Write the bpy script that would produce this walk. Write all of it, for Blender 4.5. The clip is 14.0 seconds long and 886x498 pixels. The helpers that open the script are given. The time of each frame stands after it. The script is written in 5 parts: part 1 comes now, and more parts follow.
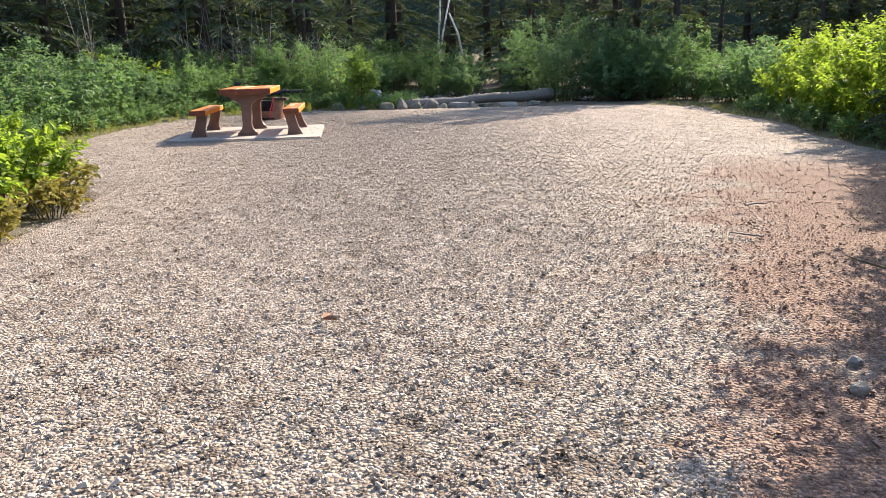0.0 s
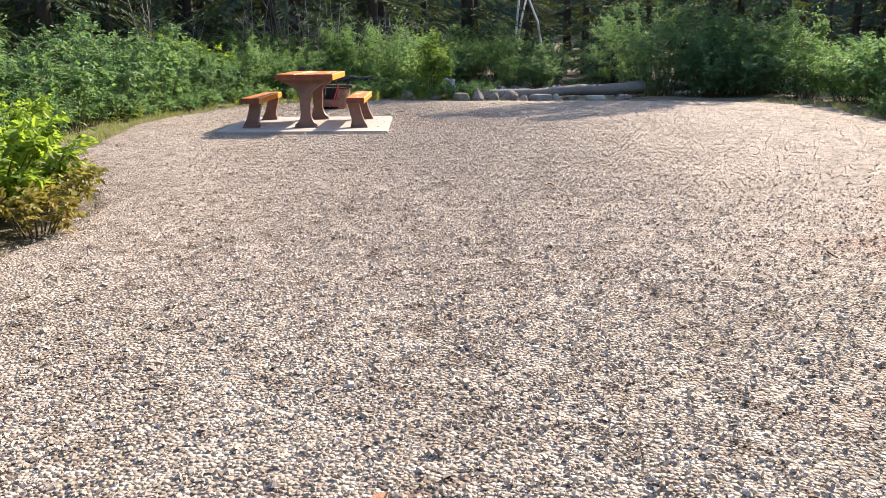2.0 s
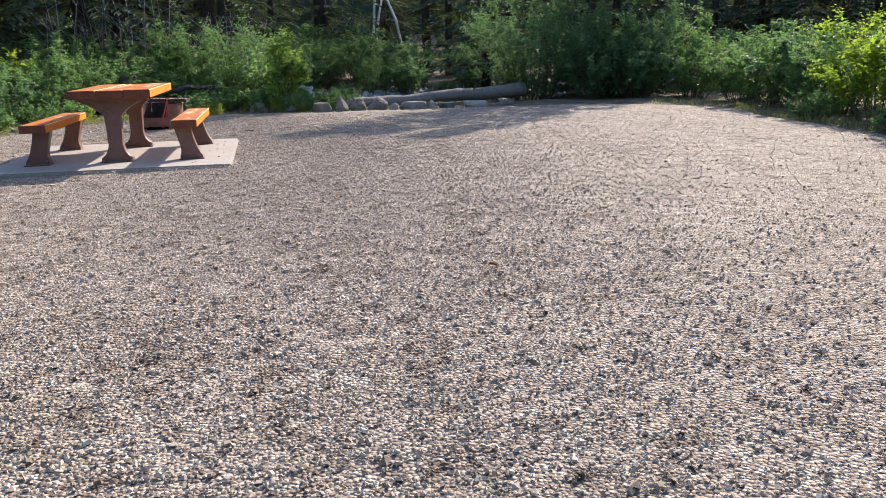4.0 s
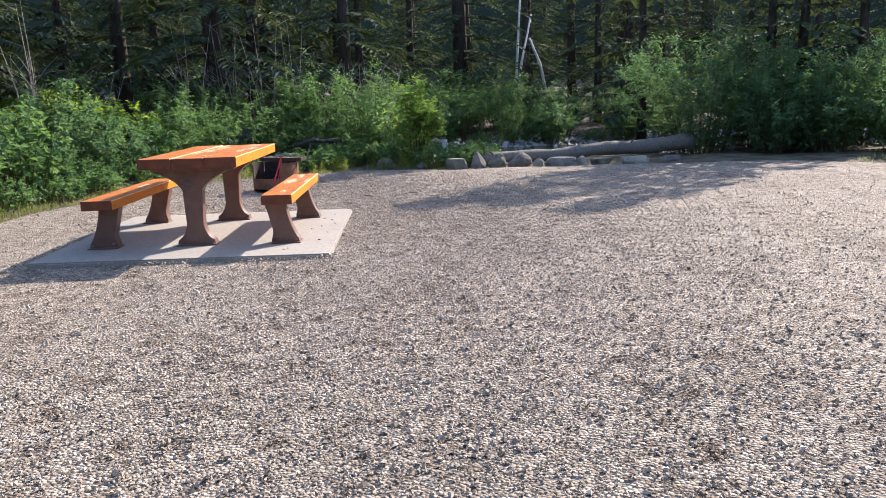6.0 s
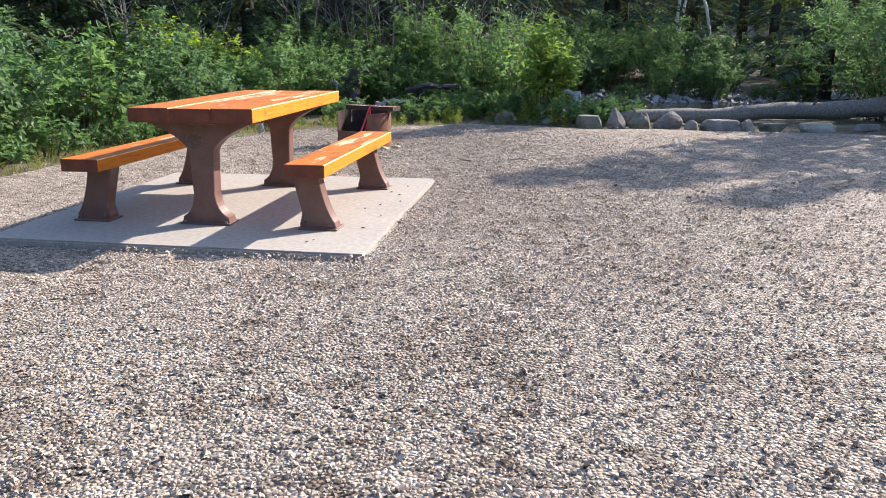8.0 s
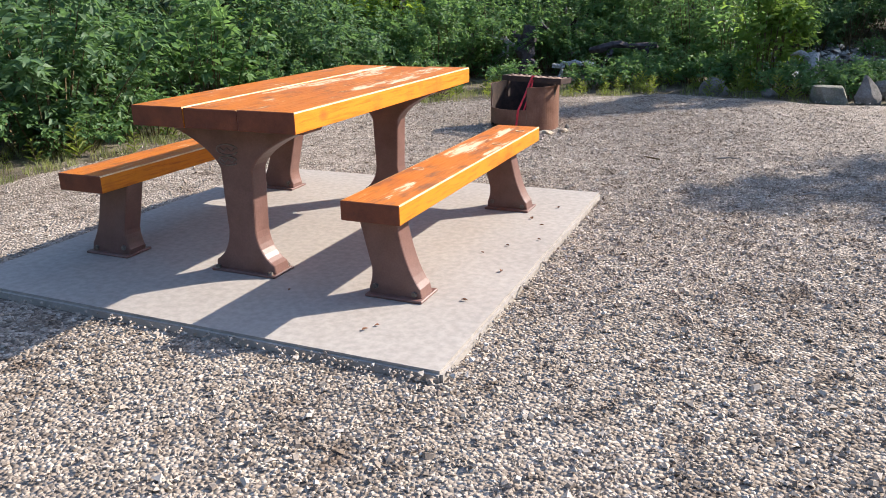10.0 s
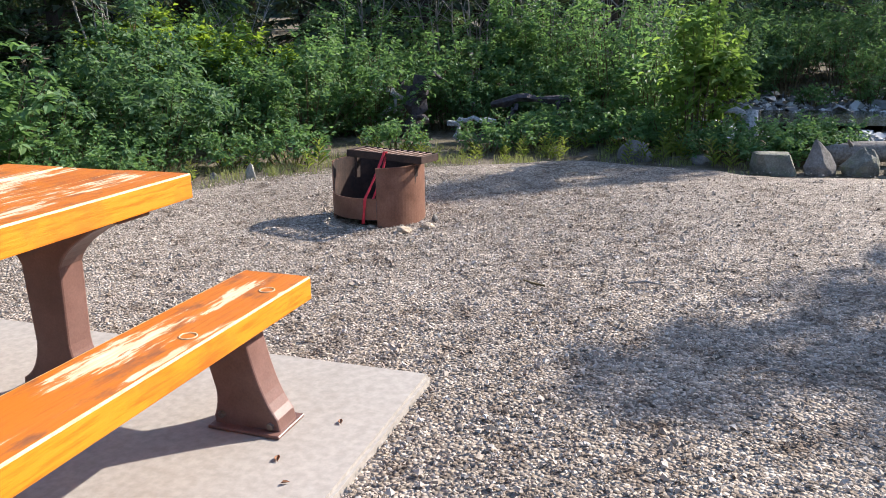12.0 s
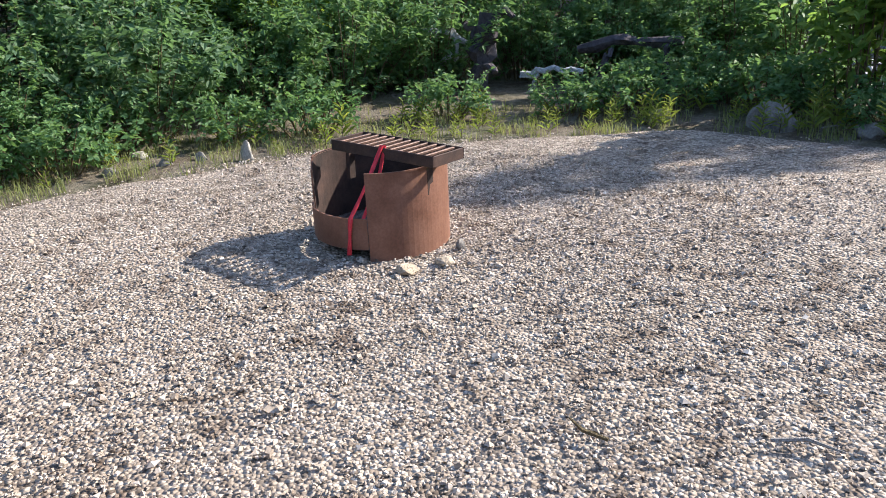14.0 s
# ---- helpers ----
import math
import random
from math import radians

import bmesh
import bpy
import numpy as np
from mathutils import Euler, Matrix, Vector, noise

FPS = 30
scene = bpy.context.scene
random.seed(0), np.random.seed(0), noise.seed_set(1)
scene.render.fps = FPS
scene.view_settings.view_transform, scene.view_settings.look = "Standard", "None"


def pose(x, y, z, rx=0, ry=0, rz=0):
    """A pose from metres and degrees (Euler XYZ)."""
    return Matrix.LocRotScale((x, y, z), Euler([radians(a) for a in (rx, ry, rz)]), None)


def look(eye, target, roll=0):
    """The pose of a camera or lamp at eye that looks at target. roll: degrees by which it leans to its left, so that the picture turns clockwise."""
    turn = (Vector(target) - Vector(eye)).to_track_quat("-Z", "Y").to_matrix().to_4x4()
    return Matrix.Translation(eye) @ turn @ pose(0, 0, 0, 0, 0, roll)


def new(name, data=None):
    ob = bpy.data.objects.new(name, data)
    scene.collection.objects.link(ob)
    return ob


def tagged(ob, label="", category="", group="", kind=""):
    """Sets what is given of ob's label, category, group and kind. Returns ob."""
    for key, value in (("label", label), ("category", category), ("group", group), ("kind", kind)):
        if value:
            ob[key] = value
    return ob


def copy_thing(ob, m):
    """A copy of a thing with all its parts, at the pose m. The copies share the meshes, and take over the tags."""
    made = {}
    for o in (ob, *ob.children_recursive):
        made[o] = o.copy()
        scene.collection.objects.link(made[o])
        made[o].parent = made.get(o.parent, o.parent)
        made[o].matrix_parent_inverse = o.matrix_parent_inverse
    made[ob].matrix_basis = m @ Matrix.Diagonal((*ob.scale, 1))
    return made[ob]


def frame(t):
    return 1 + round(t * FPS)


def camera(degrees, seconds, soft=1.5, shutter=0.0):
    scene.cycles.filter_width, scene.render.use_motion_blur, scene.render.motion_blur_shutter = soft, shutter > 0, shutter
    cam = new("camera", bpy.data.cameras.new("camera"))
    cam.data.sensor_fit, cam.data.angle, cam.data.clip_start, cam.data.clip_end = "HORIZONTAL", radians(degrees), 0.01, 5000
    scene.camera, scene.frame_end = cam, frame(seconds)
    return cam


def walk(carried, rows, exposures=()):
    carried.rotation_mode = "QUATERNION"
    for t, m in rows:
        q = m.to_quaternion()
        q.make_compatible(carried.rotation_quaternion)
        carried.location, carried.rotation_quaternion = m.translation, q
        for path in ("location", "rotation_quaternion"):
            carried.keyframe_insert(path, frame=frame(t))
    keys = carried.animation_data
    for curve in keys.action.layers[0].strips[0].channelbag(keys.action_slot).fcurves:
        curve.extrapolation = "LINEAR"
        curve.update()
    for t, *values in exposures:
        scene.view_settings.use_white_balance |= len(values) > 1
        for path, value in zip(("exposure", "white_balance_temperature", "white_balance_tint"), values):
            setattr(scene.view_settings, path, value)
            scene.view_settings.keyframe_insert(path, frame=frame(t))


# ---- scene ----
cam = camera(59.1, 14.0, soft=0.9)
PATH = [
    (0, (1.317, -13.439, 1.164), (1.533, -11.507, 0.695), -1.3),
    (0.5, (1.325, -13.037, 1.133), (1.576, -11.103, 0.689), -1.4),
    (1, (1.32, -12.577, 1.144), (1.532, -10.64, 0.695), -1.1),
    (1.5, (1.319, -12.098, 1.134), (1.394, -10.153, 0.674), -0.7),
    (2, (1.276, -11.638, 1.111), (1.329, -9.7, 0.618), -0.2),
    (2.2, (1.284, -11.435, 1.126), (1.421, -9.504, 0.624), -0.3),
    (4.3, (1.275, -8.578, 1.133), (1.677, -6.682, 0.643), -1.3),
    (4.5, (1.291, -8.345, 1.141), (1.686, -6.44, 0.677), -1.7),
    (5, (1.358, -7.795, 1.188), (1.714, -5.875, 0.754), -2.8),
    (5.5, (1.465, -7.229, 1.224), (1.692, -5.285, 0.812), -2.7),
    (6, (1.524, -6.705, 1.233), (1.585, -4.743, 0.848), -1.8),
    (6.5, (1.643, -6.209, 1.27), (1.529, -4.249, 0.884), -1.7),
    (7, (1.777, -5.7, 1.265), (1.568, -3.759, 0.826), -1.5),
    (7.5, (1.851, -5.174, 1.221), (1.63, -3.252, 0.715), -0.6),
    (8, (1.92, -4.637, 1.183), (1.621, -2.727, 0.67), -0.0),
    (8.5, (1.933, -4.132, 1.223), (1.528, -2.247, 0.69), 0.1),
    (8.7, (1.912, -3.918, 1.223), (1.461, -2.046, 0.682), 0.1),
    (10.8, (1.718, -1.753, 1.256), (0.89, -0.058, 0.593), -1.6),
    (11, (1.723, -1.523, 1.278), (0.95, 0.203, 0.627), -1.2),
    (11.5, (1.722, -0.939, 1.253), (1.102, 0.866, 0.656), -0.3),
    (12, (1.719, -0.364, 1.255), (1.087, 1.454, 0.712), -0.8),
    (12.5, (1.645, 0.124, 1.309), (0.959, 1.924, 0.772), -0.4),
    (13, (1.568, 0.617, 1.311), (0.82, 2.395, 0.78), -0.2),
    (13.5, (1.511, 1.121, 1.279), (0.667, 2.839, 0.701), -1.0),
    (14, (1.418, 1.586, 1.231), (0.554, 3.248, 0.531), -2.6),
]
walk(cam, [(t, look(eye, target, roll)) for t, eye, target, roll in PATH],
     exposures=[(0, 1.56, 6680, 14), (2.2, 1.62, 6680, 15), (4.3, 1.14, 6150, 15), (5.5, 1.2, 6100, 15), (7, 1.42, 6050, 15), (8.7, 1.32, 6100, 13), (10.8, 1.18, 6000, 13), (14, 1.42, 5950, 12)])

# ---- sky, sun, exposure ----
SUN_AZ, SUN_EL = radians(42.5), radians(32.7)
SUN = Vector((math.sin(SUN_AZ) * math.cos(SUN_EL), math.cos(SUN_AZ) * math.cos(SUN_EL), math.sin(SUN_EL)))
world = bpy.data.worlds.new("sky")
scene.world = world
world.use_nodes = True
wn = world.node_tree.nodes
sky = wn.new("ShaderNodeTexSky")
sky.sky_type = "NISHITA"
sky.sun_disc = False
sky.sun_elevation, sky.sun_rotation = SUN_EL, SUN_AZ
world.node_tree.links.new(sky.outputs[0], wn["Background"].inputs[0])
wn["Background"].inputs[1].default_value = 0.15
sun_lamp = bpy.data.lights.new("sun", "SUN")
sun_lamp.energy, sun_lamp.angle, sun_lamp.color = 4.7, radians(0.55), (1.0, 0.885, 0.72)
new("sun", sun_lamp).matrix_world = look(SUN * 50, (0, 0, 0))

# ---- material helpers ----


def mat_new(name):
    m = bpy.data.materials.new(name)
    m.use_nodes = True
    return m, m.node_tree, m.node_tree.nodes["Principled BSDF"]


def node(nt, kind, ins=None, **attrs):
    """Adds a node; ins maps inputs to values or to sockets."""
    n = nt.nodes.new("ShaderNode" + kind)
    for k, v in attrs.items():
        setattr(n, k, v)
    for k, v in (ins or {}).items():
        if isinstance(v, bpy.types.NodeSocket):
            nt.links.new(v, n.inputs[k])
        else:
            n.inputs[k].default_value = v
    return n


def ramp(nt, fac, stops, interp="LINEAR"):
    n = node(nt, "ValToRGB", {0: fac})
    n.color_ramp.interpolation = interp
    e = n.color_ramp.elements
    while len(e) < len(stops):
        e.new(0.5)
    for el, (p, c) in zip(e, stops):
        el.position = p
        el.color = (*c, 1) if len(c) == 3 else c
    return n.outputs[0]


def mixc(nt, fac, a, b, blend="MIX"):
    n = node(nt, "MixRGB", blend_type=blend)
    for i, v in ((0, fac), (1, a), (2, b)):
        if isinstance(v, bpy.types.NodeSocket):
            nt.links.new(v, n.inputs[i])
        else:
            n.inputs[i].default_value = v if i == 0 else (*v, 1)
    return n.outputs[0]


def mathn(nt, op, a, b=0.0, clamp=False):
    n = node(nt, "Math", {0: a, 1: b}, operation=op)
    n.use_clamp = clamp
    return n.outputs[0]


def coords(nt, scale=(1, 1, 1), world_space=False):
    src = node(nt, "NewGeometry").outputs["Position"] if world_space else node(nt, "TexCoord").outputs["Object"]
    return node(nt, "Mapping", {"Vector": src, "Scale": scale}).outputs[0]


def noisen(nt, vec, scale, detail=4, rough=0.55):
    return node(nt, "TexNoise", {"Vector": vec, "Scale": scale, "Detail": detail, "Roughness": rough}).outputs[0]


def bumpn(nt, bsdf, height, strength=0.3, distance=0.01):
    b = node(nt, "Bump", {"Height": height, "Strength": strength, "Distance": distance})
    nt.links.new(b.outputs[0], bsdf.inputs["Normal"])


def setc(nt, bsdf, col, rough=0.7, metal=0.0, spec=0.4):
    if isinstance(col, bpy.types.NodeSocket):
        nt.links.new(col, bsdf.inputs["Base Color"])
    else:
        bsdf.inputs["Base Color"].default_value = (*col, 1)
    if isinstance(rough, bpy.types.NodeSocket):
        nt.links.new(rough, bsdf.inputs["Roughness"])
    else:
        bsdf.inputs["Roughness"].default_value = rough
    bsdf.inputs["Metallic"].default_value = metal
    bsdf.inputs["Specular IOR Level"].default_value = spec


# ---- materials ----


def litter_mask(nt):
    """Where needle litter and reddish soil cover the gravel, at the drive's edge."""
    sep = node(nt, "SeparateXYZ", {0: node(nt, "NewGeometry").outputs["Position"]})
    v = coords(nt, world_space=True)
    wob = mathn(nt, "MULTIPLY", mathn(nt, "SUBTRACT", noisen(nt, v, 0.9, 8, 0.72), 0.5), 5.0)
    edge = mathn(nt, "ADD", sep.outputs[0], mathn(nt, "MULTIPLY", sep.outputs[1], -0.42))
    far = mathn(nt, "MULTIPLY", mathn(nt, "SUBTRACT", -4.2, sep.outputs[1]), 0.6, True)
    a = mathn(nt, "MULTIPLY", mathn(nt, "SUBTRACT", mathn(nt, "ADD", edge, wob), 7.0), 1.5, True)
    return mathn(nt, "MULTIPLY", a, far)


def make_gravel_sheet():
    m, nt, b = mat_new("gravel_bed")
    v = coords(nt, world_space=True)
    vor = node(nt, "TexVoronoi", {"Vector": v, "Scale": 60.0})
    vor2 = node(nt, "TexVoronoi", {"Vector": v, "Scale": 60.0}, feature="DISTANCE_TO_EDGE")
    tone = node(nt, "SeparateColor", {0: vor.outputs["Color"]}).outputs[0]
    col = ramp(nt, tone, [(0, (0.10, 0.081, 0.067)), (0.3, (0.24, 0.20, 0.164)), (0.7, (0.37, 0.317, 0.265)), (1, (0.50, 0.447, 0.39))])
    # Shade in the crevices is painted in: cell edges are darkened.
    gap = ramp(nt, vor2.outputs[0], [(0.0, (0.44, 0.42, 0.40)), (0.11, (1, 1, 1))])
    col = mixc(nt, 0.8, col, gap, "MULTIPLY")
    patch = ramp(nt, noisen(nt, v, 0.9, 5, 0.6), [(0.3, (0.78, 0.76, 0.74)), (0.7, (1.08, 1.07, 1.05))])
    col = mixc(nt, 1.0, col, patch, "MULTIPLY")
    clump = ramp(nt, noisen(nt, v, 6.5, 5, 0.72), [(0.36, (0.34, 0.27, 0.22)), (0.47, (0.95, 0.94, 0.92)), (0.68, (1.2, 1.19, 1.17))])
    col = mixc(nt, 0.8, col, clump, "MULTIPLY")
    dusty = ramp(nt, noisen(nt, coords(nt, (1.6, 0.35, 1), True), 0.8, 5, 0.65), [(0.45, (0, 0, 0)), (0.7, (1, 1, 1))])
    col = mixc(nt, mathn(nt, "MULTIPLY", dusty, 0.28), col, (0.37, 0.325, 0.28))
    lit = litter_mask(nt)
    needles = ramp(nt, noisen(nt, v, 55, 5, 0.75), [(0.34, (0.05, 0.026, 0.018)), (0.5, (0.155, 0.085, 0.058)), (0.72, (0.33, 0.235, 0.18))])
    col = mixc(nt, mathn(nt, "MULTIPLY", lit, 0.88), col, needles)
    setc(nt, b, col, 0.9, 0, 0.25)
    h = mathn(nt, "ADD", mathn(nt, "MULTIPLY", vor.outputs["Distance"], -1.0), mathn(nt, "MULTIPLY", noisen(nt, v, 7, 4, 0.6), 0.9))
    bumpn(nt, b, h, 0.78, 0.019)
    return m


def make_stone(name, stops, rough=0.85, scale=30):
    m, nt, b = mat_new(name)
    rnd = node(nt, "NewGeometry").outputs["Random Per Island"]
    col = ramp(nt, rnd, stops)
    v = coords(nt, world_space=True)
    col = mixc(nt, 0.55, col, ramp(nt, noisen(nt, v, scale, 5, 0.7), [(0.3, (0.7, 0.7, 0.7)), (0.7, (1.12, 1.1, 1.08))]), "MULTIPLY")
    if scale == 30:
        col = mixc(nt, 0.8, col, ramp(nt, noisen(nt, v, 6.5, 5, 0.72), [(0.36, (0.36, 0.30, 0.25)), (0.46, (0.96, 0.95, 0.94)), (0.68, (1.10, 1.10, 1.10))]), "MULTIPLY")
    setc(nt, b, col, rough, 0, 0.3)
    return m, nt, b, v


def make_rock(name, dark, light, moss=0.0):
    m, nt, b = mat_new(name)
    v = coords(nt, world_space=True)
    col = ramp(nt, noisen(nt, v, 6, 8, 0.65), [(0.3, dark), (0.68, light)])
    speck = ramp(nt, noisen(nt, v, 70, 3, 0.7), [(0.4, (0.7, 0.7, 0.7)), (0.62, (1.15, 1.15, 1.15))])
    col = mixc(nt, 0.7, col, speck, "MULTIPLY")
    if moss:
        mm = ramp(nt, noisen(nt, v, 9, 5, 0.6), [(0.52, (0, 0, 0)), (0.64, (1, 1, 1))])
        col = mixc(nt, mathn(nt, "MULTIPLY", mm, moss), col, (0.16, 0.19, 0.10))
    setc(nt, b, col, 0.88, 0, 0.3)
    bumpn(nt, b, noisen(nt, v, 28, 8, 0.7), 0.6, 0.02)
    return m


def make_leaf(name, stops, trans=0.45, tip=(0.30, 0.42, 0.04), rough=0.58):
    m, nt, b = mat_new(name)
    rnd = node(nt, "NewGeometry").outputs["Random Per Island"]
    v = coords(nt, world_space=True)
    big = noisen(nt, v, 1.3, 3, 0.5)
    f = mathn(nt, "ADD", mathn(nt, "MULTIPLY", rnd, 0.65), mathn(nt, "MULTIPLY", mathn(nt, "SUBTRACT", big, 0.3), 0.6))
    col = ramp(nt, f, stops)
    col = mixc(nt, 0.35, col, ramp(nt, noisen(nt, v, 90, 2, 0.5), [(0.35, (0.7, 0.7, 0.7)), (0.65, (1.2, 1.2, 1.2))]), "MULTIPLY")
    setc(nt, b, col, rough, 0, 0.12 if rough > 0.59 else 0.28)
    tr = node(nt, "BsdfTranslucent", {0: mixc(nt, 0.6, col, tip)})
    mx = node(nt, "MixShader", {0: trans, 1: b.outputs[0], 2: tr.outputs[0]})
    nt.links.new(mx.outputs[0], nt.nodes["Material Output"].inputs[0])
    return m


def make_bark(name, a, bcol, sc=(9, 9, 1.5)):
    m, nt, b = mat_new(name)
    n = noisen(nt, coords(nt, sc), 3.0, 7, 0.7)
    setc(nt, b, ramp(nt, n, [(0.3, a), (0.7, bcol)]), 0.9, 0, 0.2)
    bumpn(nt, b, n, 0.7, 0.02)
    return m


def make_wood(name, seed=0.0, patches=()):
    """Orange-stained timber, the film of stain worn through to bare pale wood along the grain."""
    m, nt, b = mat_new(name)
    src = node(nt, "NewGeometry").outputs["Position"]
    v = node(nt, "Mapping", {"Vector": src, "Scale": (14, 1.1, 14), "Location": (seed, seed * 3, 0)}).outputs[0]
    vw = node(nt, "Mapping", {"Vector": src, "Scale": (22.0, 2.6, 22.0), "Location": (seed * 1.7, seed, 0)}).outputs[0]
    grain = noisen(nt, v, 6, 6, 0.65)
    stain = noisen(nt, coords(nt, (1, 1, 1), True), 3.2, 4, 0.6)
    col = ramp(nt, grain, [(0.3, (0.45, 0.118, 0.003)), (0.5, (0.66, 0.215, 0.004)), (0.72, (0.70, 0.25, 0.006))])
    col = mixc(nt, ramp(nt, stain, [(0.5, (0, 0, 0)), (0.72, (0.65, 0.65, 0.65))]), col, (0.33, 0.065, 0.010))
    # knots
    kn = node(nt, "TexVoronoi", {"Vector": node(nt, "Mapping", {"Vector": src, "Scale": (3.0, 1.6, 2.4), "Location": (seed, seed, 0)}).outputs[0], "Scale": 1.5, "Randomness": 1.0})
    km = ramp(nt, kn.outputs["Distance"], [(0.04, (1, 1, 1)), (0.12, (0, 0, 0))])
    col = mixc(nt, mathn(nt, "MULTIPLY", km, 0.75), col, (0.16, 0.045, 0.016))
    up = node(nt, "SeparateXYZ", {0: node(nt, "NewGeometry").outputs["True Normal"]}).outputs[2]
    upm = mathn(nt, "MULTIPLY", mathn(nt, "SUBTRACT", up, 0.7), 5.0, True)
    top = mixc(nt, ramp(nt, grain, [(0.35, (0.35, 0.35, 0.35)), (0.65, (0.85, 0.85, 0.85))]), col, (0.31, 0.078, 0.012))
    col = mixc(nt, upm, col, top)
    # bare patches: ellipses along the grain, frayed by streaked noise
    pos = node(nt, "SeparateXYZ", {0: src})
    field = 0.0
    for cx, cy, ax, ay in patches:
        ex = mathn(nt, "DIVIDE", mathn(nt, "SUBTRACT", pos.outputs[0], cx), ax)
        ey = mathn(nt, "DIVIDE", mathn(nt, "SUBTRACT", pos.outputs[1], cy), ay)
        q = mathn(nt, "SUBTRACT", 1.0, mathn(nt, "ADD", mathn(nt, "MULTIPLY", ex, ex), mathn(nt, "MULTIPLY", ey, ey)), True)
        field = mathn(nt, "MAXIMUM", q, field)
    streak = mathn(nt, "SUBTRACT", noisen(nt, vw, 2.1, 7, 0.72), 0.5)
    blob = mathn(nt, "SUBTRACT", noisen(nt, node(nt, "Mapping", {"Vector": src, "Scale": (3.0, 1.0, 3.0), "Location": (seed * 5, 0, 0)}).outputs[0], 4.0, 4, 0.6), 0.5)
    wm = mathn(nt, "ADD", mathn(nt, "MULTIPLY", field, 0.42), mathn(nt, "ADD", mathn(nt, "MULTIPLY", streak, 2.1), mathn(nt, "MULTIPLY", blob, 1.2)))
    thin = mathn(nt, "MULTIPLY", ramp(nt, wm, [(0.16, (0, 0, 0)), (0.32, (0.45, 0.45, 0.45))]), upm)
    col = mixc(nt, thin, col, (0.50, 0.22, 0.08))
    wm = ramp(nt, wm, [(0.33, (0, 0, 0)), (0.39, (1, 1, 1))])
    wm = mathn(nt, "MULTIPLY", wm, upm)
    bare = ramp(nt, grain, [(0.3, (0.46, 0.34, 0.18)), (0.7, (0.70, 0.60, 0.42))])
    blot = ramp(nt, noisen(nt, node(nt, "Mapping", {"Vector": src, "Scale": (2, 0.8, 2), "Location": (seed, 0, 0)}).outputs[0], 7, 5, 0.7), [(0.53, (0, 0, 0)), (0.66, (0.75, 0.75, 0.75))])
    col = mixc(nt, mathn(nt, "MULTIPLY", blot, upm), col, (0.15, 0.062, 0.032))
    col = mixc(nt, wm, col, bare)
    setc(nt, b, col, ramp(nt, grain, [(0.3, (0.42, 0.42, 0.42)), (0.7, (0.6, 0.6, 0.6))]), 0, 0.4)
    bumpn(nt, b, mathn(nt, "SUBTRACT", grain, mathn(nt, "MULTIPLY", wm, 0.4)), 0.25, 0.004)
    return m


def make_plain(name, a, bcol, sc=6, rough=0.7, metal=0.0, bump=0.3, dist=0.004, spec=0.4):
    m, nt, b = mat_new(name)
    v = coords(nt, world_space=True)
    n = noisen(nt, v, sc, 7, 0.65)
    fine = ramp(nt, noisen(nt, v, sc * 18, 3, 0.6), [(0.35, (0.82, 0.82, 0.82)), (0.65, (1.12, 1.12, 1.12))])
    setc(nt, b, mixc(nt, 0.7, ramp(nt, n, [(0.32, a), (0.68, bcol)]), fine, "MULTIPLY"), rough, metal, spec)
    bumpn(nt, b, noisen(nt, v, sc * 10, 5, 0.6), bump, dist)
    return m


def make_forest_soil():
    m, nt, b = mat_new("forest_soil")
    v = coords(nt, world_space=True)
    col = ramp(nt, noisen(nt, v, 22, 8, 0.75), [(0.28, (0.035, 0.026, 0.018)), (0.5, (0.10, 0.075, 0.05)), (0.72, (0.21, 0.165, 0.11))])
    green = ramp(nt, noisen(nt, v, 1.4, 6, 0.7), [(0.45, (0, 0, 0)), (0.62, (1, 1, 1))])
    col = mixc(nt, mathn(nt, "MULTIPLY", green, 0.6), col, ramp(nt, noisen(nt, v, 60, 4, 0.7), [(0.3, (0.035, 0.05, 0.02)), (0.7, (0.13, 0.15, 0.06))]))
    sand = ramp(nt, noisen(nt, v, 2.3, 6, 0.7), [(0.42, (0, 0, 0)), (0.56, (1, 1, 1))])
    col = mixc(nt, mathn(nt, "MULTIPLY", sand, 0.5), col, ramp(nt, noisen(nt, v, 45, 5, 0.7), [(0.3, (0.12, 0.10, 0.075)), (0.7, (0.34, 0.31, 0.25))]))
    setc(nt, b, col, 0.95, 0, 0.2)
    bumpn(nt, b, noisen(nt, v, 30, 8, 0.75), 0.9, 0.04)
    return m


GRAVEL = make_gravel_sheet()
STONE, _nt, _b, _v = make_stone("crushed_stone", [(0, (0.21, 0.172, 0.139)), (0.2, (0.30, 0.249, 0.2)), (0.5, (0.39, 0.328, 0.262)), (0.85, (0.445, 0.39, 0.332)), (1, (0.53, 0.485, 0.43))])
_col = [l.from_socket for l in _nt.links if l.to_socket == _b.inputs["Base Color"]][0]
_nt.links.new(mixc(_nt, mathn(_nt, "MULTIPLY", litter_mask(_nt), 0.80), _col, (0.225, 0.118, 0.08)), _b.inputs["Base Color"])
CREEK_STONE = make_stone("creek_stone", [(0, (0.10, 0.10, 0.10)), (0.5, (0.27, 0.27, 0.27)), (1, (0.60, 0.60, 0.59))], 0.7, 12)[0]
SOIL = make_forest_soil()
ROCK = make_rock("granite_rock", (0.085, 0.077, 0.07), (0.27, 0.25, 0.225))
ROCK_PALE = make_rock("pale_rock", (0.19, 0.175, 0.145), (0.42, 0.39, 0.33), 0.3)
ROCK_TAN = make_rock("tan_rock", (0.36, 0.28, 0.19), (0.58, 0.48, 0.36))
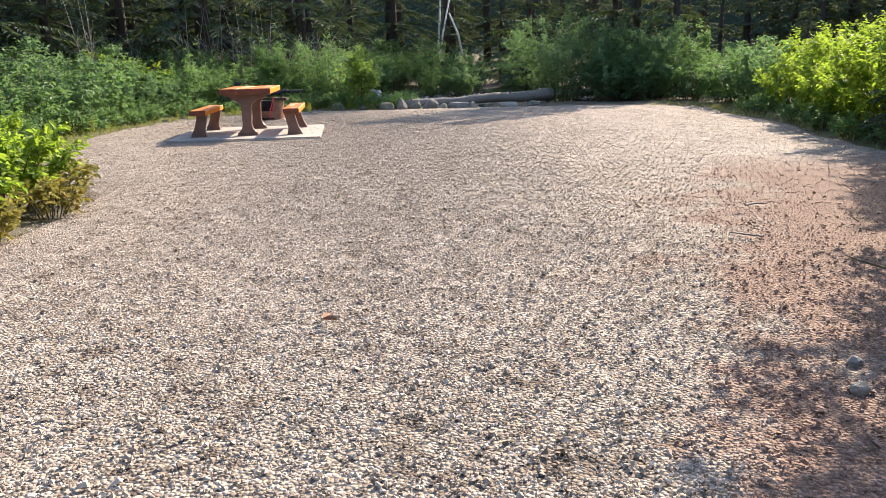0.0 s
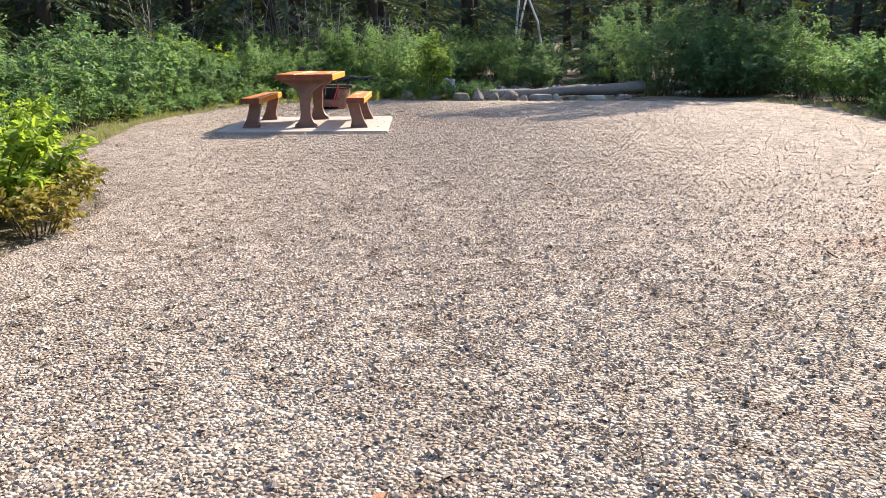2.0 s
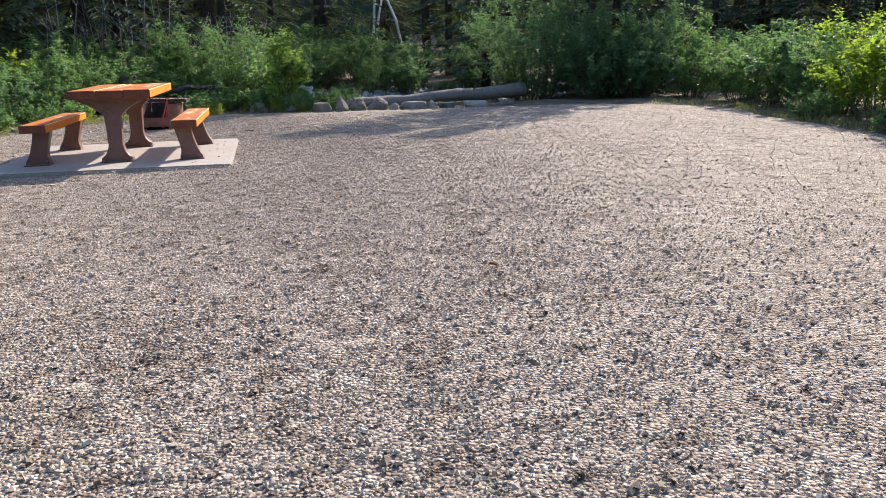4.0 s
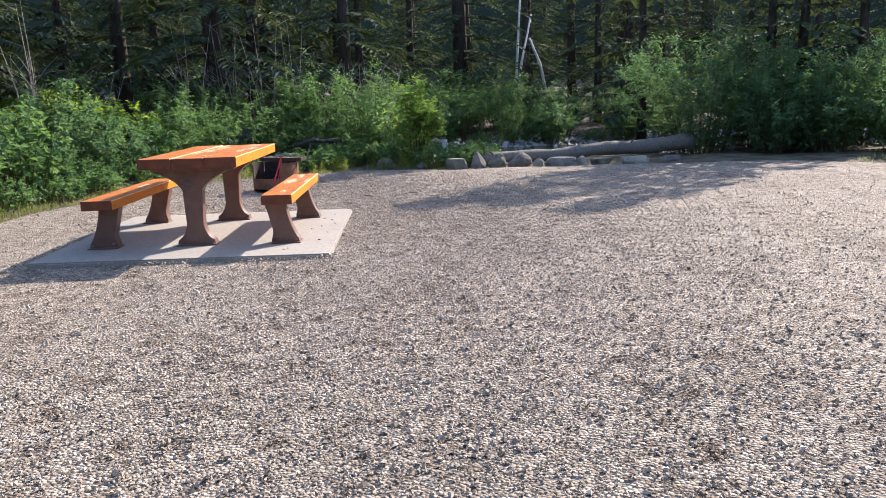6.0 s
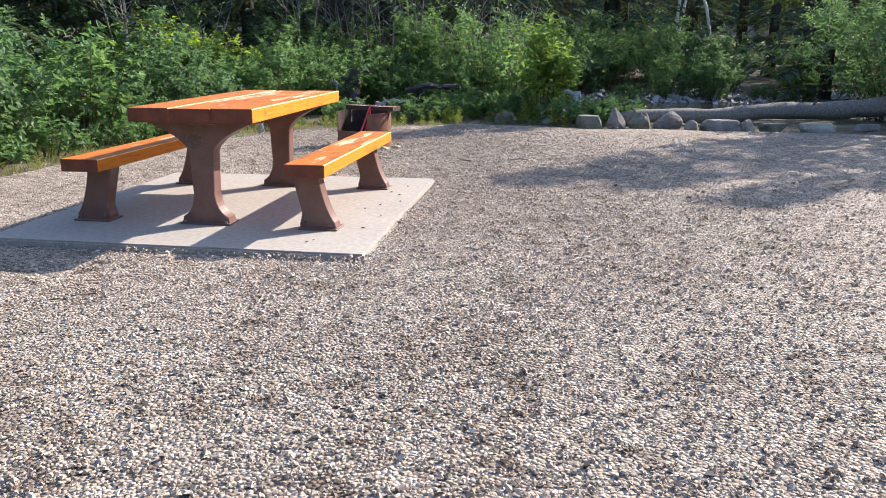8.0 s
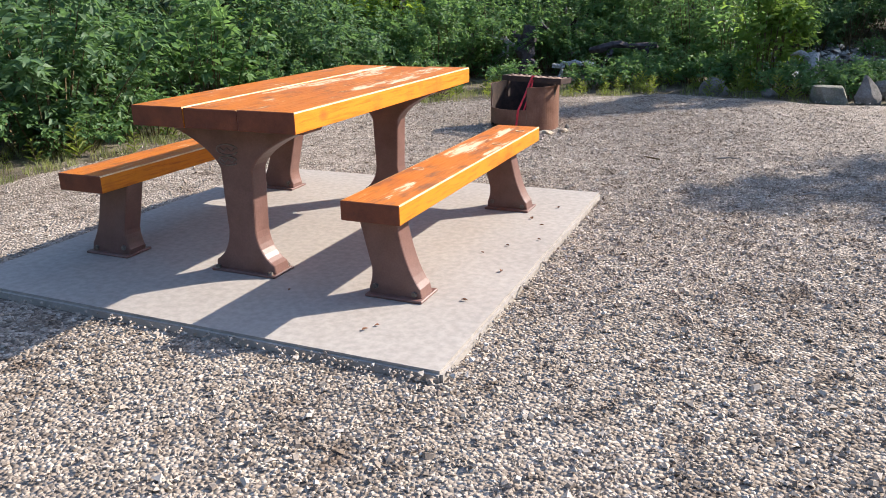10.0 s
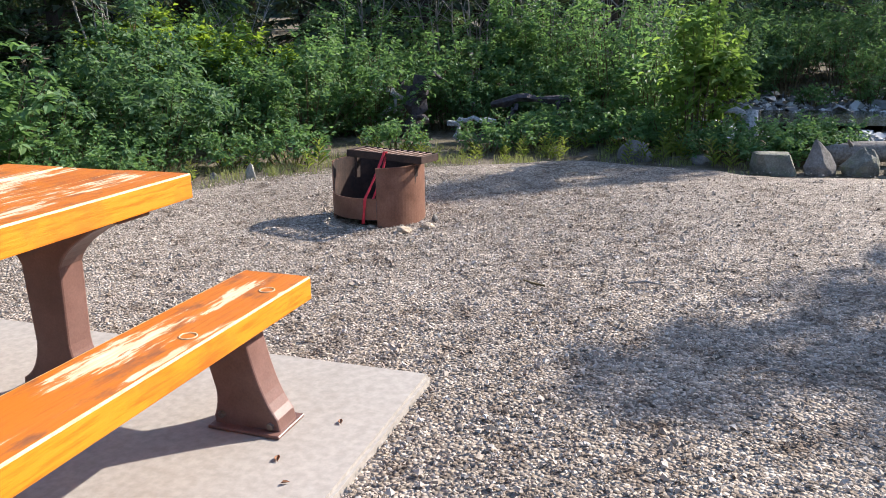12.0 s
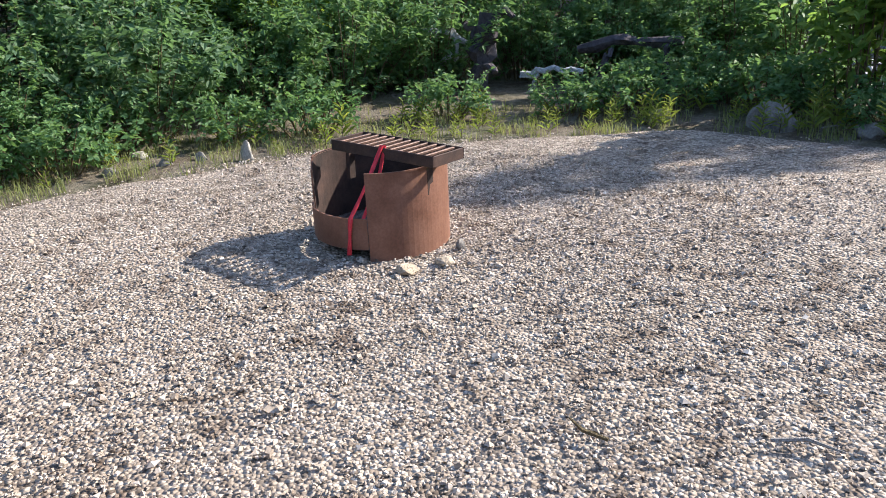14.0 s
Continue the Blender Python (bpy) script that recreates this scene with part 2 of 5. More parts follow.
ROCK_MOSSY = make_rock("mossy_rock", (0.075, 0.07, 0.06), (0.26, 0.25, 0.20), 0.5)
CONCRETE = make_plain("concrete", (0.295, 0.266, 0.235), (0.34, 0.31, 0.275), 1.6, 0.85, 0, 0.25, 0.003, 0.25)
BROWN = make_plain("brown_painted_steel", (0.125, 0.062, 0.048), (0.19, 0.102, 0.082), 7, 0.42, 0, 0.2, 0.002, 0.5)
RUST = make_plain("rusted_steel", (0.13, 0.055, 0.032), (0.235, 0.12, 0.08), 5, 0.62, 0.25, 0.35, 0.002, 0.4)
SOOT = make_plain("sooted_iron", (0.02, 0.016, 0.015), (0.075, 0.045, 0.036), 9, 0.7, 0.2, 0.4, 0.002, 0.3)
BAR = make_plain("smoked_bar_steel", (0.06, 0.036, 0.028), (0.17, 0.10, 0.075), 14, 0.5, 0.3, 0.3, 0.002, 0.4)
BOLT = make_plain("dull_bolt", (0.12, 0.10, 0.09), (0.30, 0.26, 0.23), 40, 0.5, 0.7)
RED = make_plain("red_webbing", (0.50, 0.02, 0.03), (0.72, 0.05, 0.07), 30, 0.6)
WOOD_TOP = make_wood("stained_table_timber", seed=2.3, patches=[(-0.12, 1.18, 0.07, 0.28), (-0.14, 0.8, 0.06, 0.26), (-0.17, 1.66, 0.09, 0.32), (-0.53, 1.66, 0.09, 0.34), (-0.45, 1.40, 0.09, 0.40), (-0.47, 1.05, 0.09, 0.34), (-0.5, 0.75, 0.06, 0.3)])
WOOD_SEAT = make_wood("stained_seat_timber", seed=7.1, patches=[(0.275, 1.22, 0.08, 0.42), (0.30, 1.62, 0.05, 0.32), (0.42, 1.15, 0.02, 0.3), (0.335, 0.30, 0.05, 0.13)])
WOOD_OLD = make_wood("stained_far_seat_timber", seed=4.4, patches=[(-1.21, 1.2, 0.05, 0.3)])
EDGE = make_plain("worn_edge_wood", (0.70, 0.42, 0.13), (0.85, 0.68, 0.42), 9, 0.55)
PLUG_RIM = make_plain("worn_plug_rim", (0.36, 0.20, 0.09), (0.62, 0.46, 0.28), 60, 0.6)
ENDGRAIN = make_plain("stained_end_grain", (0.11, 0.030, 0.016), (0.22, 0.062, 0.026), 12, 0.6)
ASH = make_plain("ash_and_charcoal", (0.02, 0.02, 0.02), (0.16, 0.15, 0.14), 14, 0.95, 0, 0.9, 0.02)
GREY_LOG = make_bark("weathered_log_wood", (0.09, 0.076, 0.064), (0.30, 0.275, 0.245), (12, 1.2, 12))
DRIFT = make_bark("bleached_driftwood", (0.16, 0.16, 0.16), (0.55, 0.55, 0.55), (14, 14, 14))
ROOT = make_bark("dark_root_wood", (0.03, 0.026, 0.029), (0.10, 0.088, 0.095), (8, 8, 8))
BARK = make_bark("conifer_bark", (0.03, 0.024, 0.021), (0.10, 0.082, 0.07))
PALE_TWIG = make_bark("dead_pale_twig", (0.15, 0.14, 0.125), (0.33, 0.31, 0.29), (20, 20, 4))
WHITE_BARK = make_bark("white_dead_bark", (0.45, 0.44, 0.42), (0.80, 0.79, 0.77), (12, 12, 3))
STEM = make_bark("green_brown_stem", (0.07, 0.055, 0.03), (0.17, 0.13, 0.07), (20, 20, 4))
LEAF_SUN = make_leaf("bright_shrub_leaf", [(0, (0.06, 0.12, 0.02)), (0.5, (0.15, 0.24, 0.03)), (1, (0.30, 0.37, 0.05))], 0.5, (0.43, 0.60, 0.05))
LEAF_MID = make_leaf("green_shrub_leaf", [(0, (0.05, 0.11, 0.045)), (0.45, (0.09, 0.18, 0.07)), (0.85, (0.165, 0.25, 0.095)), (1, (0.24, 0.30, 0.08))], 0.43, (0.22, 0.38, 0.09))
LEAF_DARK = make_leaf("dark_shrub_leaf", [(0, (0.05, 0.10, 0.05)), (0.5, (0.09, 0.165, 0.08)), (1, (0.18, 0.25, 0.12))], 0.42, (0.20, 0.36, 0.10))
LEAF_LIME = make_leaf("lime_green_leaf", [(0, (0.07, 0.14, 0.03)), (0.5, (0.13, 0.22, 0.045)), (1, (0.22, 0.30, 0.06))], 0.5, (0.32, 0.48, 0.08))
LEAF_DRY = make_leaf("yellowing_leaf", [(0, (0.11, 0.11, 0.025)), (0.55, (0.21, 0.19, 0.04)), (0.85, (0.30, 0.17, 0.04)), (1, (0.34, 0.10, 0.035))], 0.4, (0.36, 0.32, 0.06))
NEEDLE = make_leaf("conifer_needles", [(0, (0.04, 0.06, 0.045)), (0.5, (0.065, 0.095, 0.06)), (1, (0.11, 0.14, 0.07))], 0.18, (0.14, 0.19, 0.03), 0.8)
GRASS = make_leaf("grass_blade", [(0, (0.12, 0.15, 0.06)), (0.5, (0.24, 0.27, 0.11)), (1, (0.42, 0.38, 0.22))], 0.4, (0.34, 0.36, 0.08), 0.6)
FERN = make_leaf("fireweed_leaf", [(0, (0.07, 0.12, 0.025)), (0.5, (0.14, 0.20, 0.035)), (1, (0.27, 0.28, 0.07))], 0.45, (0.42, 0.48, 0.07))
FOREST = make_leaf("far_forest", [(0, (0.02, 0.03, 0.025)), (0.5, (0.035, 0.05, 0.035)), (1, (0.06, 0.075, 0.05))], 0.0, (0, 0, 0), 0.9)


def make_water():
    m, nt, b = mat_new("creek_water")
    v = coords(nt, world_space=True)
    setc(nt, b, (0.035, 0.04, 0.04), 0.08, 0, 0.5)
    bumpn(nt, b, noisen(nt, v, 9, 5, 0.6), 0.5, 0.03)
    return m


WATER = make_water()

# ---- mesh helpers ----


def mesh_np(name, verts, faces, mats, smooth=False, index=None):
    me = bpy.data.meshes.new(name)
    me.from_pydata([tuple(v) for v in verts] if not isinstance(verts, np.ndarray) else verts.tolist(), [], faces if isinstance(faces, list) else faces.tolist())
    for mt in mats if isinstance(mats, (list, tuple)) else [mats]:
        me.materials.append(mt)
    if smooth:
        me.polygons.foreach_set("use_smooth", [True] * len(me.polygons))
    if index is not None:
        me.polygons.foreach_set("material_index", index)
    me.update()
    return me


def bm_mesh(name, bm, mats, smooth=False):
    me = bpy.data.meshes.new(name)
    bmesh.ops.recalc_face_normals(bm, faces=bm.faces)
    bm.to_mesh(me)
    bm.free()
    for mt in mats if isinstance(mats, (list, tuple)) else [mats]:
        me.materials.append(mt)
    if smooth:
        me.polygons.foreach_set("use_smooth", [True] * len(me.polygons))
    return me


def part(name, data, material, parent, label="", smooth=False):
    """One mesh object under a thing or under a part; data is a bmesh or a mesh."""
    me = bm_mesh(name, data, material, smooth) if isinstance(data, bmesh.types.BMesh) else data
    ob = new(name, me)
    ob.parent = parent
    if label:
        tagged(ob, label)
    return ob


def thing(name, label, category, at=(0, 0, 0), rz=0.0, group="", kind=""):
    e = new(name)
    e.empty_display_size = 0.2
    e.matrix_basis = pose(*at, 0, 0, rz)
    return tagged(e, label, category, group, kind)


def box_bm(x0, x1, y0, y1, z0, z1, bevel=0.0, seg=2):
    bm = bmesh.new()
    bmesh.ops.create_cube(bm, size=1)
    bmesh.ops.scale(bm, vec=(x1 - x0, y1 - y0, z1 - z0), verts=bm.verts)
    bmesh.ops.translate(bm, vec=((x0 + x1) / 2, (y0 + y1) / 2, (z0 + z1) / 2), verts=bm.verts)
    if bevel:
        bmesh.ops.bevel(bm, geom=bm.edges[:], offset=bevel, segments=seg, affect="EDGES", profile=0.6)
    return bm


def profile_bm(pts, y0, y1, bevel=0.01):
    """A closed outline in the xz plane, extruded along y and bevelled."""
    bm = bmesh.new()
    vs = [bm.verts.new((x, y0, z)) for x, z in pts]
    f = bm.faces.new(vs)
    r = bmesh.ops.extrude_face_region(bm, geom=[f])
    bmesh.ops.translate(bm, vec=(0, y1 - y0, 0), verts=[g for g in r["geom"] if isinstance(g, bmesh.types.BMVert)])
    bmesh.ops.recalc_face_normals(bm, faces=bm.faces)
    rim = [e for e in bm.edges if abs(e.verts[0].co.y - e.verts[1].co.y) < 1e-5]
    bmesh.ops.bevel(bm, geom=rim, offset=bevel, segments=2, affect="EDGES", profile=0.5)
    return bm


def tube(points, radii, sides=6, jitter=0.0):
    """Vertices and quads of a tapered tube along points."""
    P = [Vector(p) for p in points]
    V, F = [], []
    for i, p in enumerate(P):
        d = (P[min(i + 1, len(P) - 1)] - P[max(i - 1, 0)]).normalized()
        a = d.orthogonal().normalized() if i == 0 else (a - d * a.dot(d)).normalized()
        c = d.cross(a)
        for k in range(sides):
            w = 2 * math.pi * k / sides
            r = radii[i] * (1 + random.uniform(-jitter, jitter))
            V.append(p + (a * math.cos(w) + c * math.sin(w)) * r)
    for i in range(len(P) - 1):
        for k in range(sides):
            k2 = (k + 1) % sides
            F.append((i * sides + k, i * sides + k2, (i + 1) * sides + k2, (i + 1) * sides + k))
    F.append(tuple(range(sides))[::-1])
    F.append(tuple((len(P) - 1) * sides + k for k in range(sides)))
    return V, F


def join_tubes(list_of):
    V, F = [], []
    for v, f in list_of:
        o = len(V)
        V += v
        F += [tuple(i + o for i in q) for q in f]
    return V, F


def leaves_arrays(base, d, nrm, length, width, cup=0.18):
    """Folded six-sided leaves: base points, directions, normals, lengths and widths as arrays."""
    d = d / np.linalg.norm(d, axis=1, keepdims=True)
    s = np.cross(d, nrm)
    s = s / (np.linalg.norm(s, axis=1, keepdims=True) + 1e-9)
    n = np.cross(s, d)
    L, W = length[:, None], width[:, None]
    b = base
    tip = b + d * L - n * L * 0.12
    l1, r1 = b + d * L * 0.3 + s * W * 0.5 + n * W * cup, b + d * L * 0.3 - s * W * 0.5 + n * W * cup
    l2, r2 = b + d * L * 0.68 + s * W * 0.4 + n * W * cup * 0.6, b + d * L * 0.68 - s * W * 0.4 + n * W * cup * 0.6
    V = np.stack([b, l1, l2, tip, r2, r1], axis=1).reshape(-1, 3)
    k = np.arange(len(b)) * 6
    F = np.concatenate([np.stack([k, k + 3, k + 2, k + 1], 1), np.stack([k, k + 5, k + 4, k + 3], 1)])
    return V, F

# ---- ground ----
# Outline of the gravelled site, anticlockwise.
SITE = [(-1.3, -8.2), (-1.35, -11), (-1.6, -16), (-2, -24), (5.5, -24), (5.2, -16), (4.6, -11.5), (6.2, -9), (8.2, -6.2), (8.0, -4.4), (8.3, -2.4), (8.95, -0.4), (9.3, 2.6), (9.7, 4.4),
        (9.2, 5.7), (8.1, 6.7), (6.4, 7.0), (4.4, 7.2), (2.2, 7.25), (1.0, 7.55), (0.1, 7.45), (-0.95, 6.85), (-1.85, 6.2), (-2.4, 5.5), (-3.05, 4.35), (-3.4, 2.4), (-3.35, 1.4), (-3.1, -0.6), (-2.6, -3), (-1.6, -5.0), (-1.2, -6.4)]
GZ = -0.03


def site_outline(step=0.12):
    pts = []
    n = len(SITE)
    for i in range(n):
        p0, p1, p2, p3 = (Vector(SITE[(i + j - 1) % n]) for j in range(4))
        m = max(2, int((p2 - p1).length / step))
        for k in range(m):
            t = k / m
            q = 0.5 * ((2 * p1) + (p2 - p0) * t + (2 * p0 - 5 * p1 + 4 * p2 - p3) * t * t + (3 * p1 - p0 - 3 * p2 + p3) * t ** 3)
            w = 0.16 * noise.noise((q.x * 1.1, q.y * 1.1, 3)) + 0.06 * noise.noise((q.x * 5, q.y * 5, 7))
            d = (q - Vector((2.5, -3))).normalized()
            pts.append((q + d * w).to_tuple())
    return pts


OUTLINE = np.array(site_outline())


def in_site(x, y):
    """Whether points lie in the gravelled site (arrays)."""
    x, y = np.asarray(x, float), np.asarray(y, float)
    inside = np.zeros(x.shape, bool)
    P = np.array(SITE)
    Q = np.roll(P, -1, axis=0)
    for (x0, y0), (x1, y1) in zip(P, Q):
        c = ((y0 > y) != (y1 > y)) & (x < (x1 - x0) * (y - y0) / (y1 - y0 + 1e-12) + x0)
        inside ^= c
    return inside


def ground_z(x, y):
    """Height of the soil round the site: a shallow dip to the creek, then rising woods."""
    z = -0.06 + 0.05 * noise.noise((x * 0.6, y * 0.6, 0))
    creek = math.exp(-((y - 12.6 - 0.12 * x) / 2.6) ** 2) * min(1, max(0, (x - 0.5) / 2.0))
    z -= 0.32 * creek
    d = max(0, y - 17 - 0.05 * x, -4.5 - x, x - 14)
    z += min(0.07 * d, 2.5)
    if in_site(x, y):
        z = -0.08
    return z


def make_ground():
    xs = np.concatenate([[-700, -300, -120, -60, -30], np.arange(-16, 22.1, 0.5), [30, 60, 120, 300, 700]])
    ys = np.concatenate([[-700, -300, -120, -60, -34], np.arange(-26, 26.1, 0.5), [35, 60, 120, 300, 700]])
    V = [(x, y, ground_z(x, y) if max(abs(x), abs(y)) < 130 else 2.0) for y in ys for x in xs]
    nx = len(xs)
    F = [(j * nx + i, j * nx + i + 1, (j + 1) * nx + i + 1, (j + 1) * nx + i) for j in range(len(ys) - 1) for i in range(nx - 1)]
    tagged(new("ground", mesh_np("ground", V, F, SOIL, True)), "dark forest soil with moss and needle litter around the campsite", "ground", kind="structure")


def make_gravel_pad():
    c = np.array((2.5, -3.0))
    rings = [(1.0, -0.085), (0.992, -0.055), (0.975, GZ - 0.012), (0.8, GZ - 0.012), (0.5, GZ - 0.012), (0.2, GZ - 0.012)]
    V, F = [], []
    n = len(OUTLINE)
    for f, z in rings:
        for p in OUTLINE:
            q = c + (p - c) * f
            V.append((q[0], q[1], z))
    for r in range(len(rings) - 1):
        for i in range(n):
            j = (i + 1) % n
            F.append((r * n + i, r * n + j, (r + 1) * n + j, (r + 1) * n + i))
    V.append((*c, GZ - 0.012))
    for i in range(n):
        F.append(((len(rings) - 1) * n + i, (len(rings) - 1) * n + (i + 1) % n, len(V) - 1))
    tagged(new("gravel_ground", mesh_np("gravel_ground", V, F, GRAVEL, True)), "level campsite surface of pale crushed gravel", "gravel", kind="structure")


def stones_mesh(name, xyz, size, flat, material, rng, boxy=0.4):
    """Angular stones, each an uneven blunt lump or a ridge of four faces, open where it is bedded."""
    n = len(xyz)
    nb = int(n * boxy)
    out_v, off = [], 0
    lump = np.array([(-1, -1, -0.5), (1, -1, -0.5), (1, 1, -0.5), (-1, 1, -0.5), (-0.7, -0.7, 0.7), (0.7, -0.7, 0.7), (0.7, 0.7, 0.7), (-0.7, 0.7, 0.7)], float) * 0.72
    lf = np.array([(4, 5, 6, 7), (0, 1, 5, 4), (1, 2, 6, 5), (2, 3, 7, 6), (3, 0, 4, 7)])
    peak = np.array([(1, 0, -0.3), (0, 1, -0.3), (-1, 0, -0.3), (0, -1, -0.3), (0.1, 0, 0.9)], float)
    pf = np.array([(0, 1, 4), (1, 2, 4), (2, 3, 4), (3, 0, 4)])
    faces = []
    for shape, f, sel in ((lump, lf, slice(0, nb)), (peak, pf, slice(nb, n))):
        P, S = xyz[sel], size[sel]
        k = len(P)
        if not k:
            continue
        v = shape[None] * rng.uniform(0.6, 1.2, (k, len(shape), 3)) * np.stack([rng.uniform(0.8, 1.35, k), rng.uniform(0.6, 1.0, k), rng.uniform(0.5, 0.9, k) * flat], 1)[:, None]
        a, tx, ty = rng.uniform(0, 2 * math.pi, k), rng.normal(0, 0.38, k), rng.normal(0, 0.38, k)
        w, x, y, z = np.cos(a / 2), tx / 2, ty / 2, np.sin(a / 2)
        m = np.sqrt(w * w + x * x + y * y + z * z)
        w, x, y, z = w / m, x / m, y / m, z / m
        R = np.stack([1 - 2 * (y * y + z * z), 2 * (x * y - z * w), 2 * (x * z + y * w), 2 * (x * y + z * w), 1 - 2 * (x * x + z * z), 2 * (y * z - x * w),
                      2 * (x * z - y * w), 2 * (y * z + x * w), 1 - 2 * (x * x + y * y)], 1).reshape(k, 3, 3)
        v = np.einsum("nij,nkj->nki", R, v) * (S * 0.5)[:, None, None] + P[:, None]
        out_v.append(v.reshape(-1, 3))
        idx = (np.arange(k) * len(shape))[:, None, None] + f[None] + off
        faces += idx.reshape(-1, f.shape[1]).tolist()
        off += k * len(shape)
    return mesh_np(name, np.concatenate(out_v), faces, material)


def on_slab(x, y, m=0.0):
    return (x > -1.66 - m) & (x < 0.8 + m) & (y > -0.42 - m) & (y < 2.2 + m)


def make_gravel_stones():
    rng = np.random.default_rng(5)
    X, Y = [], []
    # most densely along the strip beside the slab and up to the fire ring
    for n, spread, y0, y1 in ((165000, 1.35, -11.9, 6.4), (85000, 2.6, -12.1, 6.9), (34000, 5.0, -12.4, 7.5)):
        yy = rng.uniform(y0, y1, n)
        mid = 1.5 + np.where(yy > 1.5, -(yy - 1.5) * 0.42, 0)
        X.append(mid + rng.normal(0, spread, n)), Y.append(yy)
    x, y = np.concatenate(X), np.concatenate(Y)
    order = rng.permutation(len(x))
    x, y = x[order], y[order]
    keep = in_site(x, y) & ~on_slab(x, y, 0.0) & (np.hypot(x + 0.50, y - 4.655) > 0.31)
    x, y = x[keep], y[keep]
    size = np.clip(rng.lognormal(math.log(0.0125), 0.42, len(x)), 0.006, 0.040)
    relief = np.array([noise.noise((a * 5.5, b * 5.5, 0)) + 0.6 * noise.noise((a * 13, b * 13, 4)) for a, b in zip(x, y)])
    z = GZ - 0.006 + 0.011 * relief + size * rng.uniform(-0.06, 0.24, len(x))
    gap = np.hypot(np.maximum(np.maximum(-1.66 - x, x - 0.8), 0), np.maximum(np.maximum(-0.42 - y, y - 2.19), 0))
    z += 0.021 * np.exp(-gap / 0.16)
    tagged(new("gravel", stones_mesh("gravel", np.stack([x, y, z], 1), size, 1.0, STONE, rng, 0.45)), "loose angular pale grey and tan crushed gravel", "gravel", kind="stuff")


def make_creek():
    V, F = [], []
    for i in range(41):
        x = 1.0 + i * 0.8
        y = 12.9 + 0.12 * x + 0.25 * math.sin(x * 0.6)
        V += [(x, y - 1.0, -0.20), (x, y + 1.2, -0.20)]
        if i:
            F.append((2 * i - 2, 2 * i, 2 * i + 1, 2 * i - 1))
    tagged(new("creek_water", mesh_np("creek_water", V, F, WATER)), "shallow grey creek water running over stones", "water", kind="structure")
    rng = np.random.default_rng(9)
    n = 9000
    x = rng.uniform(1.5, 16, n)
    t = rng.normal(0, 1.25, n)
    y = 12.6 + 0.12 * x + 0.5 + t + np.where(t > 0, 0.7, -0.5)
    size = rng.lognormal(math.log(0.11), 0.45, n)
    z = np.array([ground_z(a, b) for a, b in zip(x, y)]) + size * 0.12
    tagged(new("creek_stones", stones_mesh("creek_stones", np.stack([x, y, z], 1), size, 0.9, CREEK_STONE, rng, 0.7)), "rounded grey stones of the creek bed", "stones", kind="stuff")


# ---- picnic table, benches, slab ----


def make_slab():
    bm = bmesh.new()
    pts = [(-1.66, -0.40), (0.80, -0.43), (0.775, 2.19), (-1.68, 2.16)]
    vs = [bm.verts.new((x, y, -0.10)) for x, y in pts]
    f = bm.faces.new(vs)
    r = bmesh.ops.extrude_face_region(bm, geom=[f])
    bmesh.ops.translate(bm, vec=(0, 0, 0.10), verts=[g for g in r["geom"] if isinstance(g, bmesh.types.BMVert)])
    bmesh.ops.bevel(bm, geom=bm.edges[:], offset=0.012, segments=2, affect="EDGES")
    tagged(new("concrete_slab", bm_mesh("concrete_slab", bm, CONCRETE)), "smooth pale grey concrete slab set in the gravel", "slab", kind="structure")


def plank_mesh(x0, x1, y0, y1, z0, z1, wood, warp=0.0):
    """A timber with worn rounded edges: slots are faces, edges, end grain."""
    bm = box_bm(x0, x1, y0, y1, z0, z1)
    long = [e for e in bm.edges if abs(e.verts[0].co.x - e.verts[1].co.x) < 1e-5 and abs(e.verts[0].co.z - e.verts[1].co.z) < 1e-5]
    r = bmesh.ops.bevel(bm, geom=long, offset=0.006, segments=2, affect="EDGES", profile=0.6)
    top = [f for f in r["faces"] if f.calc_center_median().z > (z0 + z1) / 2]
    for f in top:
        f.material_index = 1
    for f in bm.faces:
        if abs(f.normal.y) > 0.9:
            f.material_index = 2
    ends = [e for e in bm.edges if len(e.link_faces) == 2 and {abs(l.normal.y) > 0.9 for l in e.link_faces} == {True, False}]
    for f in bmesh.ops.bevel(bm, geom=ends, offset=0.003, segments=1, affect="EDGES")["faces"]:
        f.material_index = 2
    return bm_mesh("plank", bm, [wood, EDGE, ENDGRAIN])


def curve_pts(a, ctrl, b, n=7):
    """Points of a bend from a to b drawn towards ctrl, without a."""
    out = []
    for i in range(1, n + 1):
        t = i / n
        out.append(tuple((1 - t) ** 2 * a[k] + 2 * t * (1 - t) * ctrl[k] + t * t * b[k] for k in range(2)))
    return out


def bolt_mesh(r=0.014, h=0.012):
    bm = bmesh.new()
    bmesh.ops.create_cone(bm, cap_ends=True, segments=6, radius1=r, radius2=r * 0.85, depth=h)
    return bm_mesh("bolt", bm, BOLT)


